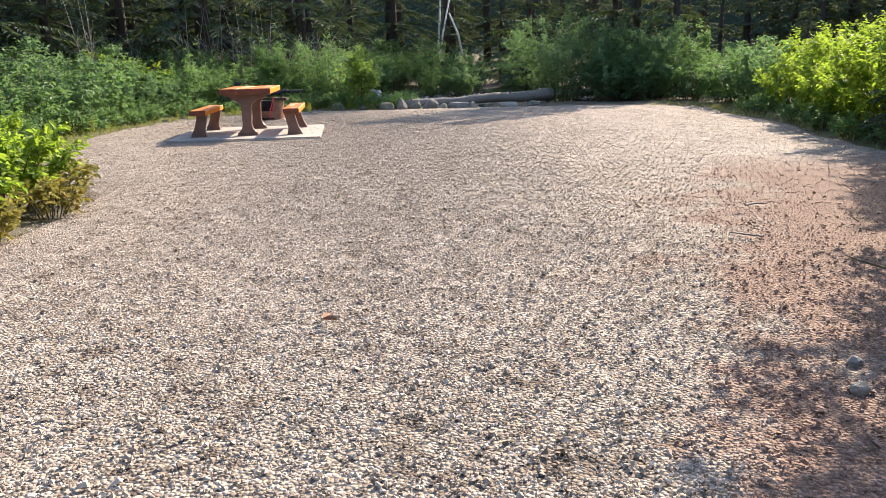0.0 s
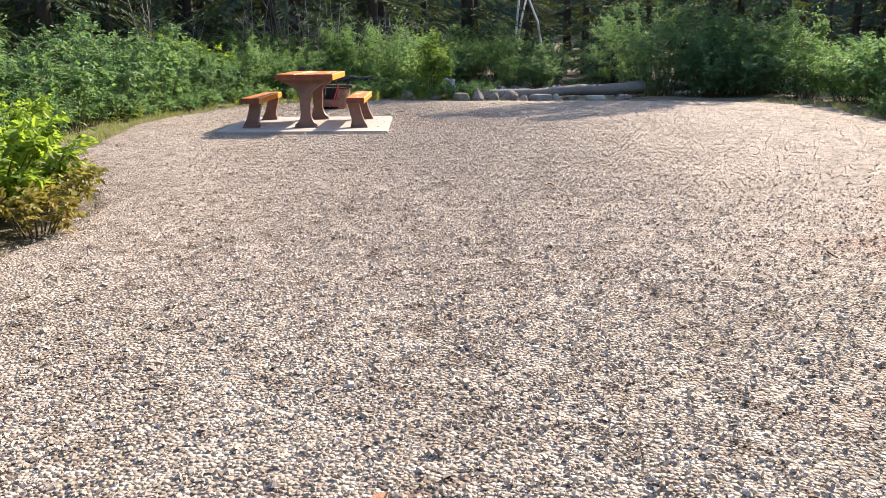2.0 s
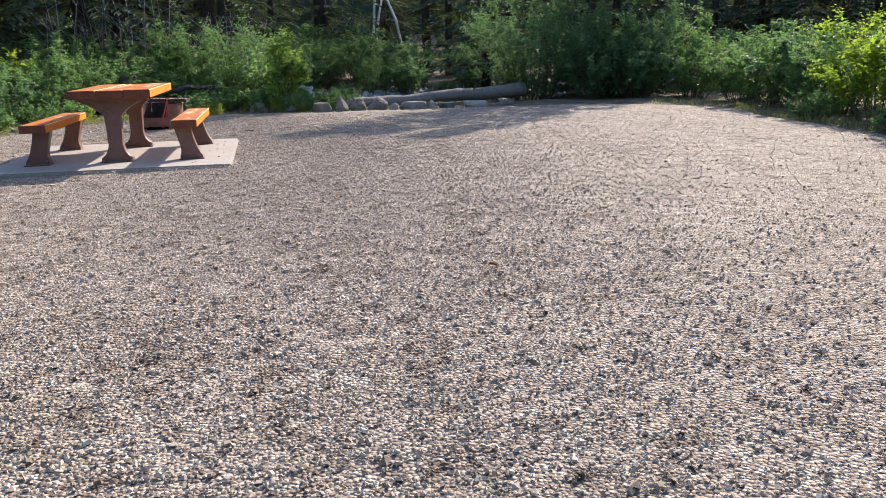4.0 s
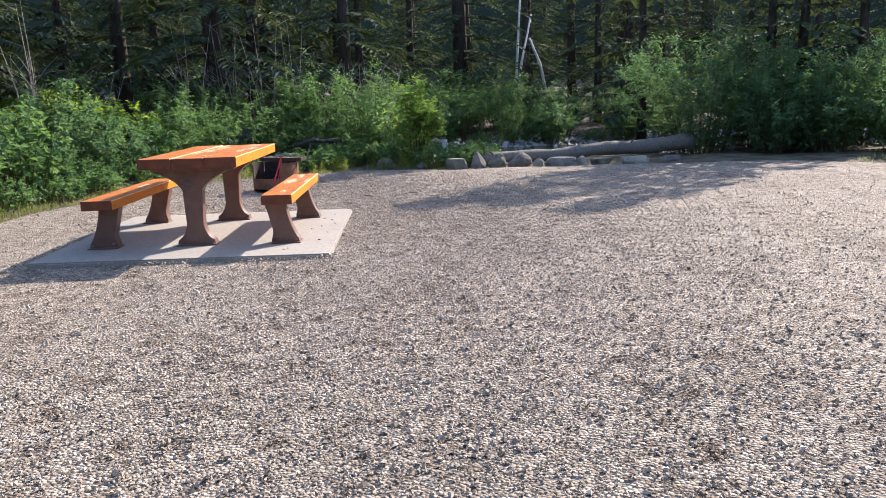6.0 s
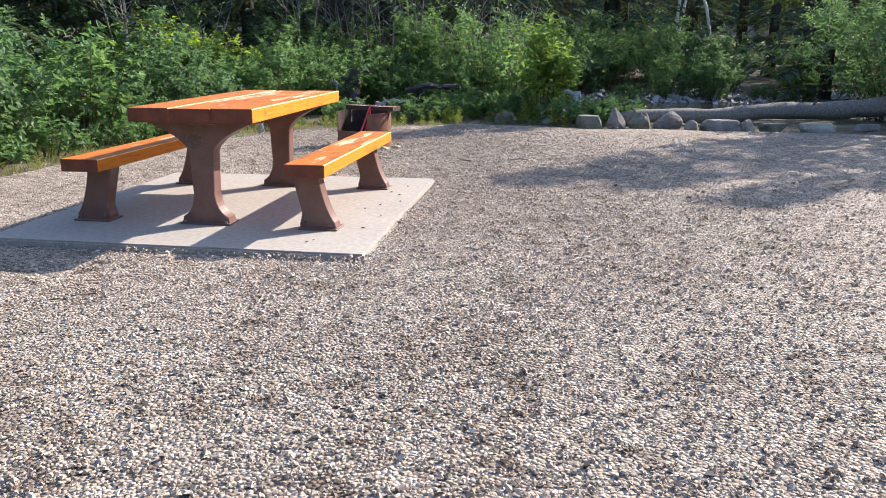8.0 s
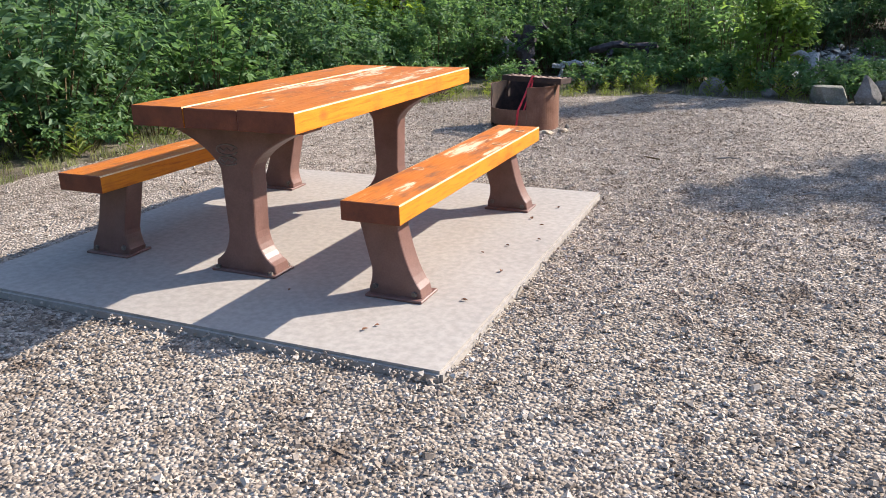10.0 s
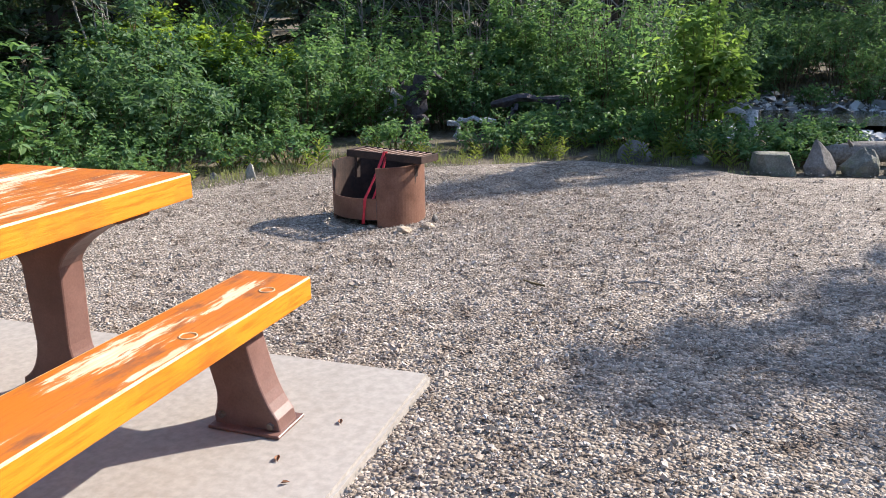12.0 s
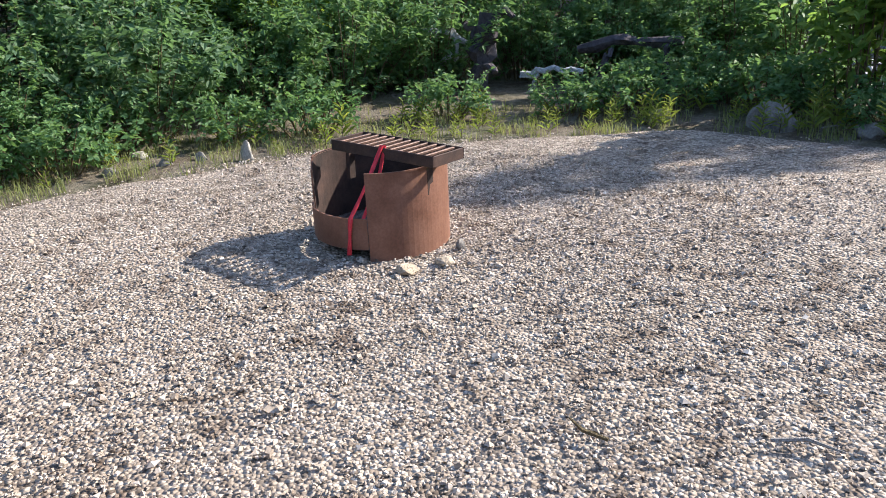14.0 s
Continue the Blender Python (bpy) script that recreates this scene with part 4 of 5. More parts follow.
def plant(kind, x, y, rz=0.0, group="", z=None, scale=1.0):
    e, used = SHRUB_KINDS[kind]
    m = pose(x, y, ground_z(x, y) if z is None else z, 0, 0, rz)
    if not used:
        SHRUB_KINDS[kind][1] = True
        e.matrix_basis = m
        ob = e
    else:
        ob = copy_thing(e, m)
    if scale != 1.0:
        ob.scale = (scale, scale, scale)
    if group:
        ob["group"] = group
    return ob


SUNNY = "sunlit bright green leafy shrub at the gravel edge"
shrub_proto("bright_a", SUNNY, 11, 0.75, 0.75, 0.78, 26, 15, 0.075, 0.046, LEAF_SUN)
shrub_proto("bright_b", SUNNY, 12, 0.95, 0.95, 1.3, 30, 20, 0.085, 0.055, LEAF_SUN, simple=True)
shrub_proto("bright_c", SUNNY, 13, 1.1, 1.1, 1.65, 32, 22, 0.085, 0.055, LEAF_SUN, simple=True)
GREEN = "dense mid-green leafy shrub in the hedge round the campsite"
shrub_proto("mid_a", GREEN, 21, 0.8, 0.8, 1.0, 28, 18, 0.066, 0.038, LEAF_MID, low=0.06, simple=True)
shrub_proto("mid_b", GREEN, 22, 0.9, 0.8, 1.3, 28, 20, 0.074, 0.044, LEAF_MID, low=0.06, simple=True)
shrub_proto("mid_c", GREEN, 23, 0.7, 0.8, 0.75, 26, 18, 0.055, 0.034, LEAF_MID, low=0.06, simple=True)
DARKER = "dark green broad-leaved shrub standing in the hedge"
shrub_proto("dark_a", DARKER, 31, 0.9, 0.9, 1.35, 26, 20, 0.09, 0.055, LEAF_DARK, low=0.06, simple=True)
shrub_proto("dark_b", DARKER, 32, 1.0, 1.0, 1.7, 28, 22, 0.085, 0.055, LEAF_DARK, low=0.06, simple=True)
shrub_proto("broad", "open broad-leaved green shrub at the end of the hedge", 33, 0.9, 0.8, 1.3, 17, 9, 0.10, 0.062, LEAF_MID, low=0.1)
shrub_proto("tall", "tall slender green sapling with small leaves", 41, 0.55, 0.55, 1.85, 14, 26, 0.075, 0.04, LEAF_MID, low=0.3)
shrub_proto("tall_bright", "tall yellow-green sapling lit at the hedge end", 42, 0.42, 0.42, 1.45, 10, 14, 0.09, 0.05, LEAF_LIME, low=0.15)
shrub_proto("round", "big round dark willow bush behind the gravel", 51, 1.9, 1.7, 2.6, 60, 44, 0.075, 0.036, LEAF_DARK, per=8, low=0.02, simple=True)
shrub_proto("low_dry", "low yellowing plant with reddish leaves at the gravel edge", 61, 0.35, 0.35, 0.34, 12, 8, 0.055, 0.034, LEAF_DRY)
shrub_proto("sparse", "thin pale-leaved shrub in front of dark woods", 71, 0.9, 0.9, 2.1, 16, 14, 0.065, 0.04, LEAF_MID, low=0.35, simple=True)
shrub_proto("low_green", "low leafy green weed clump beside the gravel", 81, 0.4, 0.4, 0.42, 16, 9, 0.05, 0.03, LEAF_MID)

rr = random.Random(4)


def row(kinds, pts, jitter=0.15, group="hedge shrubs"):
    for i, (x, y) in enumerate(pts):
        plant(kinds[i % len(kinds)], x + rr.uniform(-jitter, jitter), y + rr.uniform(-jitter, jitter), rr.uniform(0, 360), group, scale=rr.uniform(0.88, 1.12))


# beside the drive's mouth
row(["bright_a"], [(-1.95, -7.2), (-1.85, -6.1), (-2.35, -8.2), (-2.7, -6.6), (-2.5, -5.3), (-3.2, -7.6), (-3.4, -5.9)], 0.08, "bright shrubs beside the drive")
row(["low_dry"], [(-1.35, -7.5), (-1.3, -6.6), (-1.45, -5.9), (-1.5, -7.9)], 0.05, "yellowing plants beside the drive")
row(["bright_a", "mid_c"], [(-3.2, -4.4), (-3.6, -3.2), (-3.8, -2.0), (-3.9, -0.9), (-4.4, -4.6), (-4.7, -2.6)], 0.15, "shrubs beside the gravel")
# left hedge
row(["broad", "mid_c", "dark_a", "mid_a"], [(-4.0, 0.2), (-4.15, 1.2), (-4.2, 2.2), (-4.15, 3.2), (-3.95, 4.2), (-3.75, 5.1), (-3.6, 6.0)], 0.12)
row(["dark_b", "dark_a", "mid_a"], [(-5.2, -0.5), (-5.3, 0.9), (-5.3, 2.3), (-5.3, 3.6), (-5.1, 4.9), (-4.9, 6.1), (-4.5, 7.1), (-6.4, 1.5), (-6.5, 3.2), (-6.2, 5.5)], 0.25)
# hedge behind the fire ring
row(["mid_c", "mid_a", "mid_c"], [(-3.5, 7.3), (-2.95, 7.9), (-2.7, 8.9), (-1.4, 9.7), (-4.0, 7.9)], 0.1)
row(["mid_b", "mid_a"], [(-3.3, 8.8), (-2.5, 9.0), (-1.8, 9.9), (-0.9, 10.3), (-4.2, 8.3), (0.1, 10.2)], 0.15)
row(["mid_c", "broad", "mid_a", "mid_a"], [(0.3, 9.5), (1.0, 9.1), (0.5, 10.4), (-0.4, 10.1)], 0.06)
row(["sparse", "tall", "sparse"], [(0.5, 9.9), (-1.0, 10.8), (-0.2, 10.6), (-3.2, 10.3)], 0.15, "saplings behind the hedge")
row(["low_green"], [(-0.6, 8.0), (-0.2, 8.2), (0.3, 8.35), (0.8, 8.4), (1.3, 8.35), (-1.5, 7.6), (0.55, 8.6), (-0.05, 8.75), (1.1, 8.7)], 0.1, "low plants behind the fire ring")
row(["tall_bright"], [(1.72, 8.45), (1.5, 8.2)], 0.04, "lit saplings at the hedge end")
row(["low_green"], [(1.95, 7.95), (1.75, 7.75), (2.45, 7.95), (2.75, 8.3), (-3.3, 5.0), (-3.4, 5.7), (-2.75, 6.2), (-2.3, 6.7), (-3.5, 4.3), (-3.75, 3.2), (-3.8, 2.2)], 0.06, "low plants beside the gravel")
row(["low_green"], [(2.45, 8.3), (2.85, 8.5)], 0.05, "low shrubs behind the rocks")
row(["bright_c", "bright_b"], [(-5.0, 7.9), (-4.3, 8.6), (-5.6, 8.9)], 0.1, "sunlit shrubs under the trees")
# round bush and the shrubs at its foot
plant("round", 7.6, 9.9, 20, "willow bushes", scale=1.0)
plant("round", 9.9, 9.6, 130, "willow bushes", scale=0.93)
row(["dark_a", "mid_b", "dark_b"], [(9.5, 8.4), (10.6, 7.6), (9.3, 9.6), (8.4, 8.3), (11.2, 6.4)], 0.15, "shrubs round the big bush")
row(["dark_b", "tall"], [(10.2, 9.6), (11.4, 8.6), (12.2, 7.2), (9.0, 11.0)], 0.2, "shrubs round the big bush")
# right side
row(["mid_b", "dark_a"], [(11.0, 5.2), (10.9, 4.0), (10.5, 2.6)], 0.15, "shrubs along the clearing edge")
row(["bright_b", "bright_c", "bright_b"], [(10.3, 1.4), (10.1, 0.2), (9.6, -1.0), (9.3, -2.2), (9.0, -3.4), (10.6, -2.4), (10.9, -0.6), (11.2, 1.0), (10.2, -4.0), (8.9, -4.6), (11.6, -3.6)], 0.15, "bright shrubs along the clearing edge")
row(["dark_b", "bright_c"], [(12.2, 2.6), (12.0, 4.4), (12.6, -1.6), (12.4, 0.4)], 0.2, "shrubs along the clearing edge")
row(["low_green"], [(9.2, -0.2), (8.7, -1.6), (8.4, -3.0), (9.6, 2.0), (8.3, -4.2)], 0.1, "low plants beside the gravel")
# pale thin shrubs before the dark woods
row(["sparse"], [(-3.6, 11.4), (-2.2, 11.2), (-0.5, 11.2), (0.8, 11.0), (-1.4, 13.2), (1.6, 14.2), (2.9, 16.2), (4.1, 16.4)], 0.2, "thin shrubs before the woods")
row(["dark_b", "dark_a"], [(1.2, 19.0), (2.0, 20.0), (2.8, 19.4), (3.6, 20.2), (4.4, 19.6), (5.2, 20.4), (1.8, 17.9), (0.4, 18.0), (3.2, 18.4)], 0.2, "shrubs on the creek bank")
# far bank of the creek
row(["dark_b", "sparse", "dark_a", "dark_b"], [(3.0, 17.2), (4.6, 17.0), (6.2, 17.3), (7.8, 17.0), (9.4, 17.4), (11.2, 17.2), (13.0, 16.6), (5.4, 18.6), (8.6, 18.8), (12.0, 18.6), (14.6, 15.0), (14.0, 12.2), (13.2, 10.0)], 0.3, "shrubs on the creek bank")
row(["dark_a", "low_green", "mid_a"], [(2.4, 15.7), (3.4, 15.5), (4.4, 15.8), (5.4, 15.6), (6.6, 15.9), (7.8, 15.8), (1.4, 15.2), (0.6, 13.6)], 0.25, "shrubs on the creek bank")
row(["sparse", "dark_b", "tall"], [(-5.6, 8.6), (-6.8, 9.6), (-6.0, 11.2), (-4.4, 11.6), (-2.8, 12.2), (-1.2, 12.4), (0.4, 12.2), (-7.8, 7.6), (-7.6, 4.6), (-7.4, 2.0), (-7.2, -0.4), (-6.4, -2.6), (-6.0, -5.0)], 0.3, "shrubs under the trees")


def grass_mesh(seed, pts, length, width, material, lean=0.5):
    """Bent blades of three joints, rooted at pts."""
    rng = np.random.default_rng(seed)
    n = len(pts)
    a = rng.uniform(0, 2 * math.pi, n)
    d = np.stack([np.cos(a), np.sin(a), np.zeros(n)], 1)
    s = np.stack([-np.sin(a), np.cos(a), np.zeros(n)], 1)
    L = rng.uniform(0.5, 1.2, n)[:, None] * length
    k = rng.uniform(0.1, 1.0, n)[:, None] * lean
    W = width * rng.uniform(0.6, 1.2, n)[:, None]
    p0 = pts
    p1 = p0 + UP * L * 0.5 + d * L * 0.15 * k
    p2 = p0 + UP * L * (0.95 - 0.35 * k) + d * L * 0.75 * k
    V = np.stack([p0 - s * W / 2, p0 + s * W / 2, p1 + s * W * 0.4, p1 - s * W * 0.4, p2], 1).reshape(-1, 3)
    i = np.arange(n) * 5
    F = np.stack([i, i + 1, i + 2, i + 3], 1).tolist() + np.stack([i + 3, i + 2, i + 4], 1).tolist()
    return mesh_np("grass", V, F, material)


def edge_points(n, seed, lo, hi, y0, y1, x0=-50, x1=50):
    """Points scattered just outside the gravel's outline."""
    rng = np.random.default_rng(seed)
    c = np.array((2.5, -3.0))
    P = OUTLINE[(OUTLINE[:, 1] > y0) & (OUTLINE[:, 1] < y1) & (OUTLINE[:, 0] > x0) & (OUTLINE[:, 0] < x1)]
    q = P[rng.integers(0, len(P), n)] + rng.normal(0, 0.06, (n, 2))
    d = (q - c) / np.linalg.norm(q - c, axis=1, keepdims=True)
    q = q + d * (lo + (hi - lo) * rng.uniform(0, 1, n) ** 1.6)[:, None]
    return np.array([(x, y, ground_z(x, y) - 0.01) for x, y in q])


def tufts(pts):
    """Keeps the points that fall into uneven tufts."""
    return np.array([p for p in pts if noise.noise((p[0] * 3.2, p[1] * 3.2, 5)) + 0.5 * noise.noise((p[0] * 11, p[1] * 11, 8)) > -0.06])


tagged(new("grass", grass_mesh(1, tufts(edge_points(15000, 1, -0.02, 1.3, -1.5, 8, -50, 2.2)), 0.12, 0.006, GRASS, 1.25)), "dry green and straw-coloured grass along the gravel edge", "grass", kind="stuff")
tagged(new("grass", grass_mesh(2, tufts(edge_points(7000, 2, 0.0, 1.0, -9, 6, 4.0, 50)), 0.15, 0.007, GRASS, 1.2)), "thin green grass under the shrubs at the clearing edge", "grass", kind="stuff")


def weed_proto(seed, h, n, mat):
    """Upright stem with narrow leaves all round it."""
    rng = np.random.default_rng(seed)
    t = np.linspace(0.12, 1, n)
    a = np.arange(n) * 2.4 + rng.uniform(0, 0.5, n)
    base = np.stack([0.02 * np.sin(t * 3), 0.02 * np.cos(t * 2), t * h], 1)
    d = np.stack([np.cos(a), np.sin(a), np.full(n, 0.75) + rng.normal(0, 0.2, n)], 1)
    ln = 0.5 * h * (1.1 - 0.6 * t) * rng.uniform(0.8, 1.2, n)
    V, F = leaves_arrays(base, d, np.tile(UP, (n, 1)) + rng.normal(0, 0.2, (n, 3)), ln, ln * 0.2)
    e = thing("weed", "upright yellow-green weed with narrow leaves at the gravel edge", "weed", (0, 0, -300), group="weeds along the gravel edge")
    v, f = tube([(0, 0, -0.03), (0.02, 0.02, h * 0.5), (0.0, 0.0, h)], [0.005, 0.004, 0.002], 4)
    part("stem", mesh_np("stem", v, f, STEM), None, e)
    tagged(part("foliage", mesh_np("foliage", V, F, mat), None, e), kind="stuff")
    return e


weeds = [weed_proto(1, 0.26, 16, FERN), weed_proto(2, 0.36, 20, FERN), weed_proto(3, 0.18, 12, FERN)]
first = {0, 1, 2}
for i, p in enumerate(np.concatenate([edge_points(90, 7, 0.12, 0.95, 6.3, 8, -1.6, 2.0), edge_points(26, 8, 0.15, 0.9, 1, 6.3, -9, -1.5)])):
    k = i % 3
    m = pose(p[0], p[1], p[2], rr.uniform(-12, 12), rr.uniform(-12, 12), rr.uniform(0, 360))
    if k in first:
        first.discard(k)
        weeds[k].matrix_basis = m
        ob = weeds[k]
    else:
        ob = copy_thing(weeds[k], m)
    ob.scale = [rr.uniform(0.4, 0.85)] * 3


def bare_proto(seed, h, n, spread, mat, r0, label, name="dead_sapling"):
    R = random.Random(seed)
    tubes = []
    for i in range(n):
        a, u = R.uniform(0, 6.28), R.uniform(0.3, 1) * spread
        p0 = Vector((R.uniform(-0.15, 0.15), R.uniform(-0.15, 0.15), -0.05))
        e = Vector((u * math.cos(a), u * math.sin(a), h * R.uniform(0.6, 1.0)))
        m = p0.lerp(e, 0.5) + Vector((R.uniform(-0.1, 0.1), R.uniform(-0.1, 0.1), 0.1 * h))
        tubes.append(tube([p0, p0.lerp(m, 0.6), m, m.lerp(e, 0.6), e], [r0, r0 * 0.8, r0 * 0.6, r0 * 0.4, r0 * 0.2], 5))
        for j in range(6):
            b = m.lerp(e, R.uniform(-0.4, 0.9))
            q = b + Vector((R.uniform(-0.4, 0.4), R.uniform(-0.4, 0.4), R.uniform(0.0, 0.45))) * (h / 2.2)
            tubes.append(tube([b, b.lerp(q, 0.5) + Vector((0, 0, 0.03)), q], [r0 * 0.4, r0 * 0.28, r0 * 0.14], 4))
    v, f = join_tubes(tubes)
    ob = new(name, mesh_np(name, v, f, mat))
    ob.matrix_basis = pose(0, 0, -300)
    return tagged(ob, label, "dead sapling", "dead saplings behind the hedge")


DEAD = "pale leafless dead sapling with thin twigs in front of dark woods"
dead = [bare_proto(1, 2.6, 5, 0.7, PALE_TWIG, 0.014, DEAD), bare_proto(2, 3.2, 4, 0.5, PALE_TWIG, 0.016, DEAD)]
for i, (x, y) in enumerate([(-4.7, 9.4), (-1.8, 11.4), (-0.7, 11.6), (-4.9, 7.2), (0.9, 11.5), (-3.4, 10.8), (9.6, 11.5), (-2.6, 11.8), (-2.1, 12.6), (-1.3, 12.0), (0.2, 12.4), (-3.0, 12.4), (-0.2, 13.2)]):
    m = pose(x, y, ground_z(x, y), rr.uniform(-6, 6), rr.uniform(-6, 6), rr.uniform(0, 360))
    if i < 2:
        dead[i].matrix_basis = m
    else:
        copy_thing(dead[i % 2], m)

for pts, r in (([(5.45, 24, 0.2), (5.5, 24, 1.7), (5.62, 24.0, 3.7), (5.72, 24.1, 5.2)], 0.065), ([(5.5, 24.2, 0.6), (5.75, 24.2, 2.4), (6.15, 24.3, 4.2)], 0.05), ([(6.75, 24, 0.8), (6.45, 24.0, 2.3), (6.05, 24.1, 3.3)], 0.06)):
    V, F = tube(pts, [r * (1 - 0.18 * i) for i in range(len(pts))], 8, 0.08)
    tagged(new("birch_trunk", mesh_np("birch_trunk", V, F, WHITE_BARK, True)), "thin white leaning dead birch trunk in dark woods", "tree trunk", "dead birch trunks")


def conifer_proto(seed, h, reach, low, whorls, droop):
    """A spruce: tapered trunk and whorls of drooping branches set with needle sprays."""
    R = random.Random(seed)
    rng = np.random.default_rng(seed)
    e = thing("spruce_tree", "dark green spruce tree with drooping branches in the woods", "tree", (0, 0, -300), group="spruces round the clearing")
    v, f = tube([(0, 0, -0.3), (0.03, 0, h * 0.3), (0, 0.03, h * 0.7), (0, 0, h)], [0.018 * h, 0.013 * h, 0.006 * h, 0.01], 8, 0.06)
    part("trunk", mesh_np("trunk", v, f, BARK, True), None, e)
    tubes, B, D, N, LN = [], [], [], [], []
    for wv in range(whorls):
        t = low + (1 - low) * (wv + R.random() * 0.6) / whorls
        z = t * h
        rl = reach * (1 - t) ** 0.8 + 0.12
        for k in range(R.choice((5, 6, 6, 7))):
            a = R.uniform(0, 6.28)
            ln = rl * R.uniform(0.65, 1.15)
            o = Vector((math.cos(a), math.sin(a), 0))
            pts = [Vector((0, 0, z)) + o * ln * s + Vector((0, 0, ln * (0.12 * s - droop * s * s))) for s in (0, 0.35, 0.7, 1.0)]
            if t < 0.5:
                tubes.append(tube([pts[0], pts[2], pts[3]], [0.018 * (0.4 + ln / 2), 0.009, 0.003], 3))
            m = max(6, int(ln * (20 if t < 0.35 else 8)))
            for j in range(m):
                s = 0.14 + 0.86 * (j + R.random()) / m
                p = Vector((0, 0, z)) + o * ln * s + Vector((0, 0, ln * (0.12 * s - droop * s * s)))
                side = Vector((-o.y, o.x, 0)) * (1 if j % 2 else -1)
                B.append(p), D.append(o * 0.55 + side * R.uniform(0.6, 1.1) + Vector((0, 0, R.uniform(-0.7, 0.05))))
                N.append((R.uniform(-0.3, 0.3), R.uniform(-0.3, 0.3), 1)), LN.append(R.uniform(0.16, 0.34) * (0.6 + 0.4 * ln / max(0.5, reach)) * (1.0 if t < 0.45 else 1.7))
    LN = np.array(LN)
    V, F = blades_arrays(np.array([tuple(b) for b in B]), np.array([tuple(d) for d in D]), np.array(N), LN, LN * 0.36, 0.1)
    vb, fb = join_tubes(tubes)
    tagged(part("branch", mesh_np("branch", vb, fb, BARK), None, e), kind="stuff")
    tagged(part("crown", mesh_np("crown", V, F, NEEDLE), None, e), kind="stuff")
    return e, h


TREES = [conifer_proto(1, 12.0, 2.6, 0.04, 26, 0.35), conifer_proto(2, 9.0, 2.2, 0.03, 22, 0.30), conifer_proto(3, 15.0, 2.8, 0.10, 28, 0.40), conifer_proto(4, 7.4, 1.35, 0.03, 26, 0.2)]
tree_used = [False] * 4
SX, SY = math.sin(SUN_AZ), math.cos(SUN_AZ)


def clear_height(x, y):
    """Tallest a tree here may be without shading the open gravel or the hedge behind the fire ring."""
    d = np.arange(0.5, 45, 0.5)
    hx, hy = x - SX * d, y - SY * d
    hedge = (hx > -3.5) & (hx < 2.2) & (hy > 7.8) & (hy < 10.2)
    hit = hedge | in_site(2.5 + (x - SX * d - 2.5) * 0.74, -3 + (y - SY * d + 3) * 0.74)
    return 99.0 if not hit.any() else float(d[hit][0] + 0.5) * math.tan(SUN_EL)


def plant_tree(k, x, y, h=None, rz=0.0, check=True):
    e, h0 = TREES[k]
    s = 1.0 if h is None else h / h0
    if check:
        s = min(s, clear_height(x, y) / h0)
        if s * h0 < 2.2:
            return
    m = pose(x, y, ground_z(x, y) if max(abs(x), abs(y)) < 130 else 2, rr.uniform(-2, 2), rr.uniform(-2, 2), rz)
    if tree_used[k]:
        ob = copy_thing(e, m)
    else:
        tree_used[k] = True
        e.matrix_basis = m
        ob = e
    ob.scale = (s, s, s)


# trees that throw the long shadows on the gravel
plant_tree(3, 9.7, 11.4, 8.2, 10, False)
plant_tree(3, 10.3, 11.2, 8.1, 130, False)
plant_tree(3, 11.4, 10.6, 8.0, 50, False)
plant_tree(3, 7.55, 14.1, 8.3, 90, False)
# beside the drive on the sunny side, added to cast the shade on it
plant("round", 10.6, -3.2, 75, "willow bushes", scale=0.75)
plant_tree(1, 9.2, -3.6, 4.3, 40, False)
plant_tree(1, 8.9, -4.0, 3.9, 140, False)
plant_tree(1, 9.5, -3.3, 4.6, 80, False)
plant_tree(1, 9.6, -3.9, 4.2, 200, False)
plant("round", 6.95, -9.85, 200, "willow bushes", scale=1.42)
plant("round", 7.7, -9.3, 40, "willow bushes", scale=1.5)
# spruce behind the left hedge
plant_tree(0, -7.0, 6.6, 11, 30)
plant_tree(1, -6.6, 9.0, 9, 200)
plant_tree(1, -8.2, 3.4, 9, 120)
pts = []
for i in range(700):
    x, y = rr.uniform(-26, 32), rr.uniform(-32, 42)
    if y > 18.5 + 0.05 * x or x < -8.2 or x > 15.5 or (y > 12.5 and x < 1.0) or (x < -5.5 and y < -8) or (x > 9 and y < -8):
        near = y > 8 and y < 34
        if y < 25 and abs(x - (1.5 + (y + 8) * 0.133)) < 1.5:
            continue
        if y < -10 and -12 < x < 16:
            continue
        if all((x - a) ** 2 + (y - b) ** 2 > (2.6 if near else 7.0 if y < 0 else 5.0) ** 2 for a, b in pts):
            pts.append((x, y))
for x, y in pts:
    plant_tree(rr.choice((0, 0, 1, 2, 2)), x, y, rr.uniform(9, 16), rr.uniform(0, 360))


def make_backdrop():
    """Wooded ridge all round, beyond the trees, added to hold back sky light."""
    n = 180
    V, F = [], []
    for i in range(n):
        a = 2 * math.pi * i / n
        for k, (r, z) in enumerate(((60, -2), (61, 9), (64, 17))):
            w = 3.0 * noise.noise((math.cos(a) * 9, math.sin(a) * 9, k)) + (2.5 * noise.noise((math.cos(a) * 40, math.sin(a) * 40, 5)) if k == 2 else 0)
            V.append((r * math.cos(a) + 2, r * math.sin(a), z + (w if k else 0)))
    for i in range(n):
        j = (i + 1) % n
        for k in range(2):
            F.append((i * 3 + k, j * 3 + k, j * 3 + k + 1, i * 3 + k + 1))
    tagged(new("backdrop", mesh_np("backdrop", V, F, FOREST)), "distant dark wooded ridge added to close off the sky", "backdrop", kind="structure")


make_backdrop()

# ---- small things ----


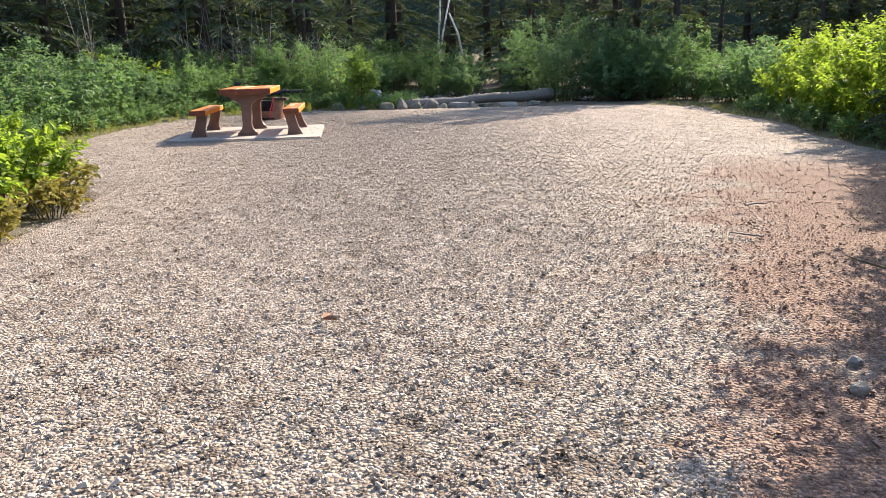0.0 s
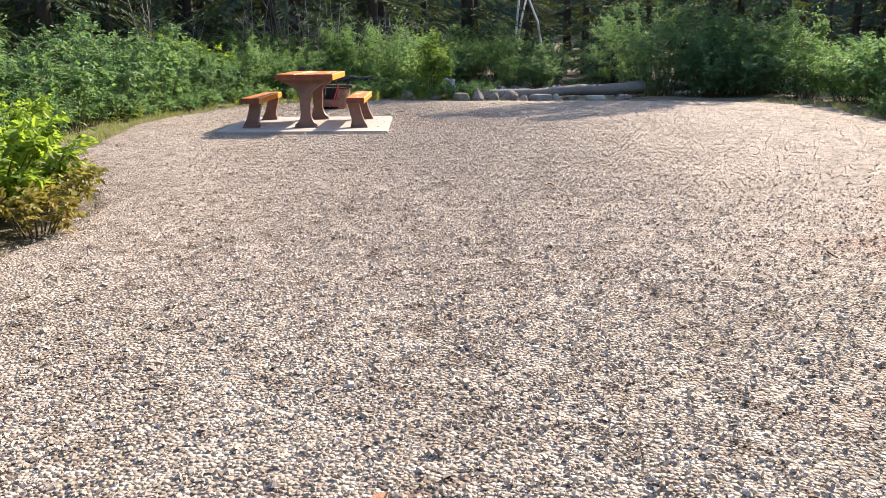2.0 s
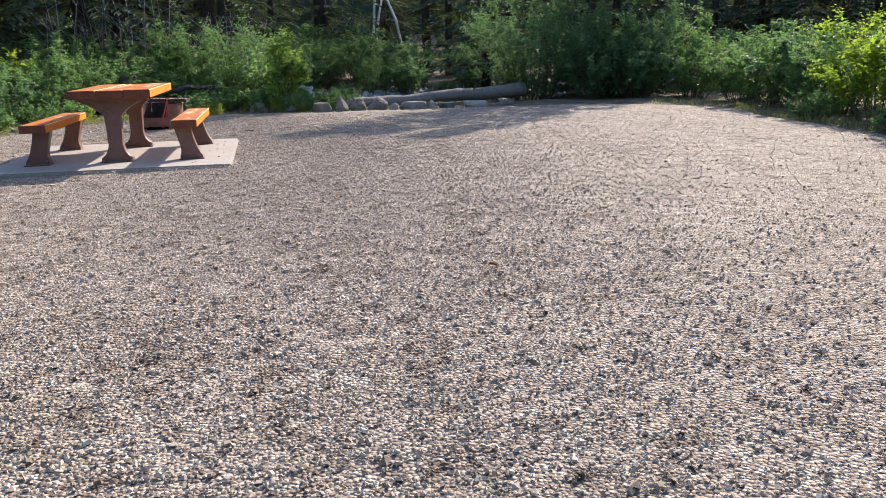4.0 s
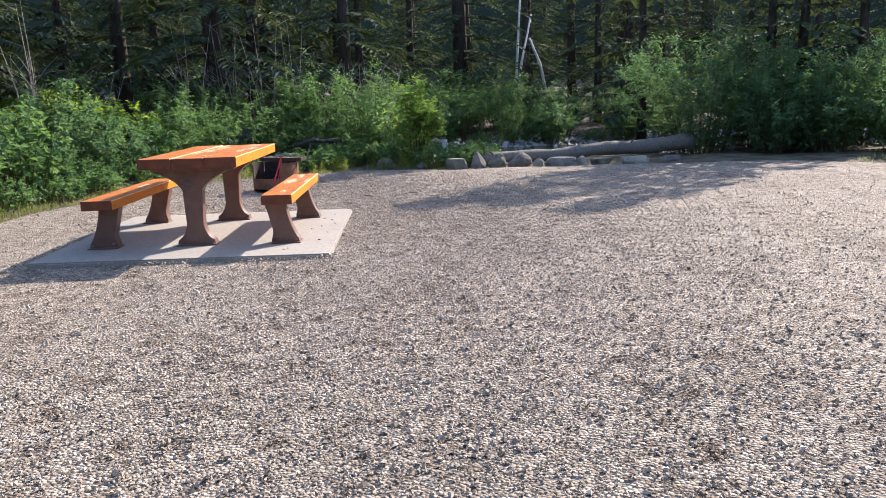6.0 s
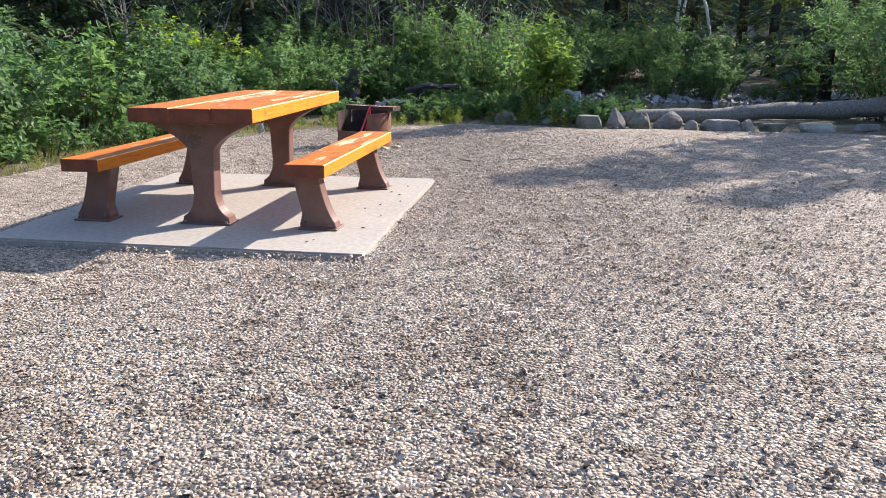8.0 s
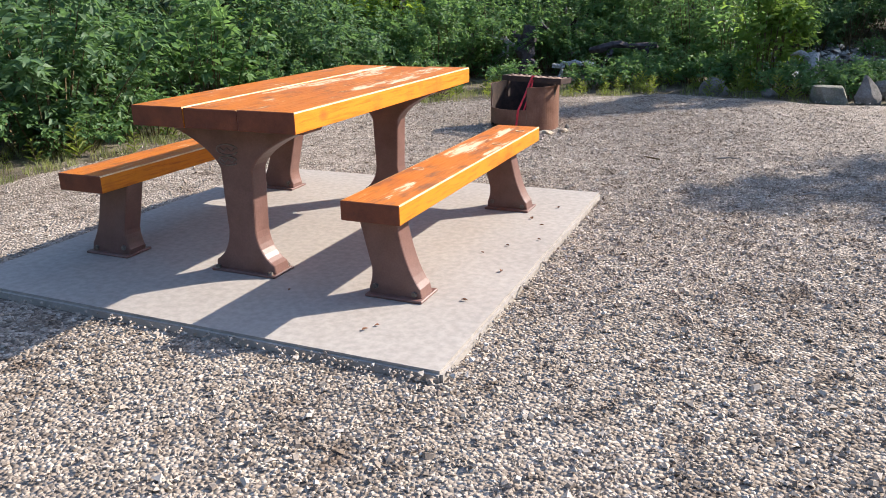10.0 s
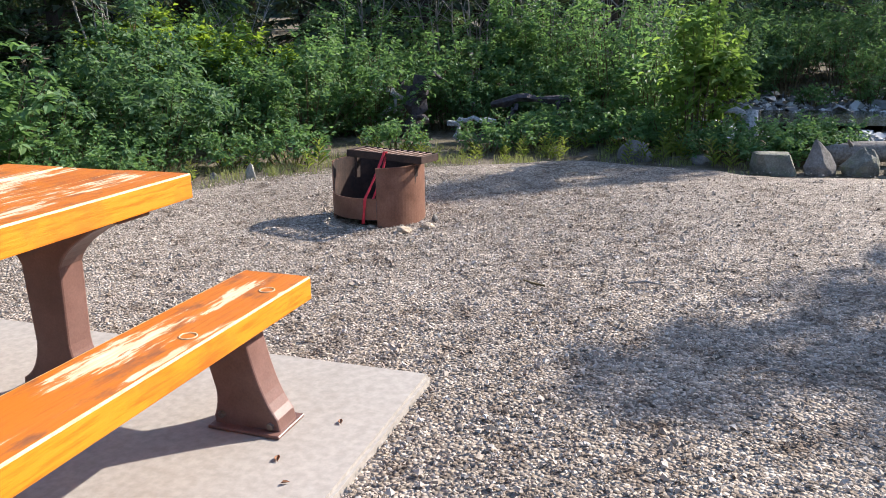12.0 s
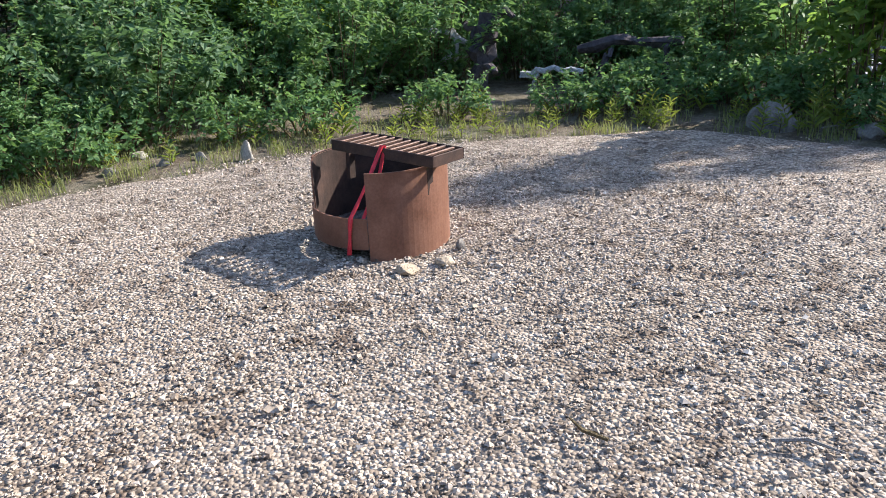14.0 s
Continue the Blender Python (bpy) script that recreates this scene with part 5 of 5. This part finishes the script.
def leaf_thing(x, y, z, size, mat, label, rz, name="fallen_leaf"):
    V, F = leaves_arrays(np.array([(0, 0, 0.0)]), np.array([(1.0, 0, 0.15)]), np.array([(0.1, 0.2, 1.0)]), np.array([size]), np.array([size * 0.55]), 0.3)
    ob = new(name, mesh_np(name, V, F, mat))
    ob.matrix_basis = pose(x, y, z, 0, 0, rz)
    mod = ob.modifiers.new("thickness", "SOLIDIFY")
    mod.thickness = 0.0015
    return tagged(ob, label, "leaf", "fallen leaves")


DEADLEAF = make_plain("dead_brown_leaf", (0.10, 0.04, 0.02), (0.30, 0.14, 0.07), 40, 0.8)
for i, (x, y, z, s) in enumerate([(1.15, -9.9, GZ + 0.02, 0.09), (1.2, -9.93, GZ + 0.025, 0.07), (2.36, -5.0, GZ + 0.02, 0.06), (0.62, 1.35, 0.004, 0.025), (0.58, 0.95, 0.004, 0.022), (0.66, 0.60, 0.004, 0.03), (0.50, 0.80, 0.004, 0.02),
                                   (0.63, 1.72, 0.004, 0.03), (0.55, 1.45, 0.004, 0.035), (0.62, 0.20, 0.004, 0.03), (0.38, -0.22, 0.004, 0.028), (0.42, -0.15, 0.004, 0.022), (-0.12, 0.05, 0.004, 0.02), (0.70, 1.1, 0.004, 0.02), (0.2, 1.9, 0.004, 0.02)]):
    leaf_thing(x, y, z, s, DEADLEAF, "small dry brown leaf lying on the ground", rr.uniform(0, 360))

for i, (x, y, ln, a) in enumerate([(4.5, -7.6, 0.2, 10), (4.9, -8.3, 0.15, 60), (3.9, -8.6, 0.22, 140), (1.75, 7.75, 0.7, 25), (1.55, 7.85, 0.6, 40), (3.6, -7.4, 0.2, 80), (2.0, 2.6, 0.16, 20), (0.9, 3.4, 0.14, 160), (1.45, 3.55, 0.18, 5), (4.2, -9.4, 0.3, 100)]):
    V, F = tube([(-ln / 2, 0, 0), (0, 0.02, 0.008), (ln / 2, -0.01, 0.004)], [0.006, 0.007, 0.003], 5)
    ob = tagged(new("twig", mesh_np("twig", V, F, STEM if i % 2 else PALE_TWIG)), "dry brown fallen twig on the ground", "twig", "fallen twigs")
    ob.matrix_basis = pose(x, y, GZ + 0.016, 0, 0, a)

make_gravel_stones()
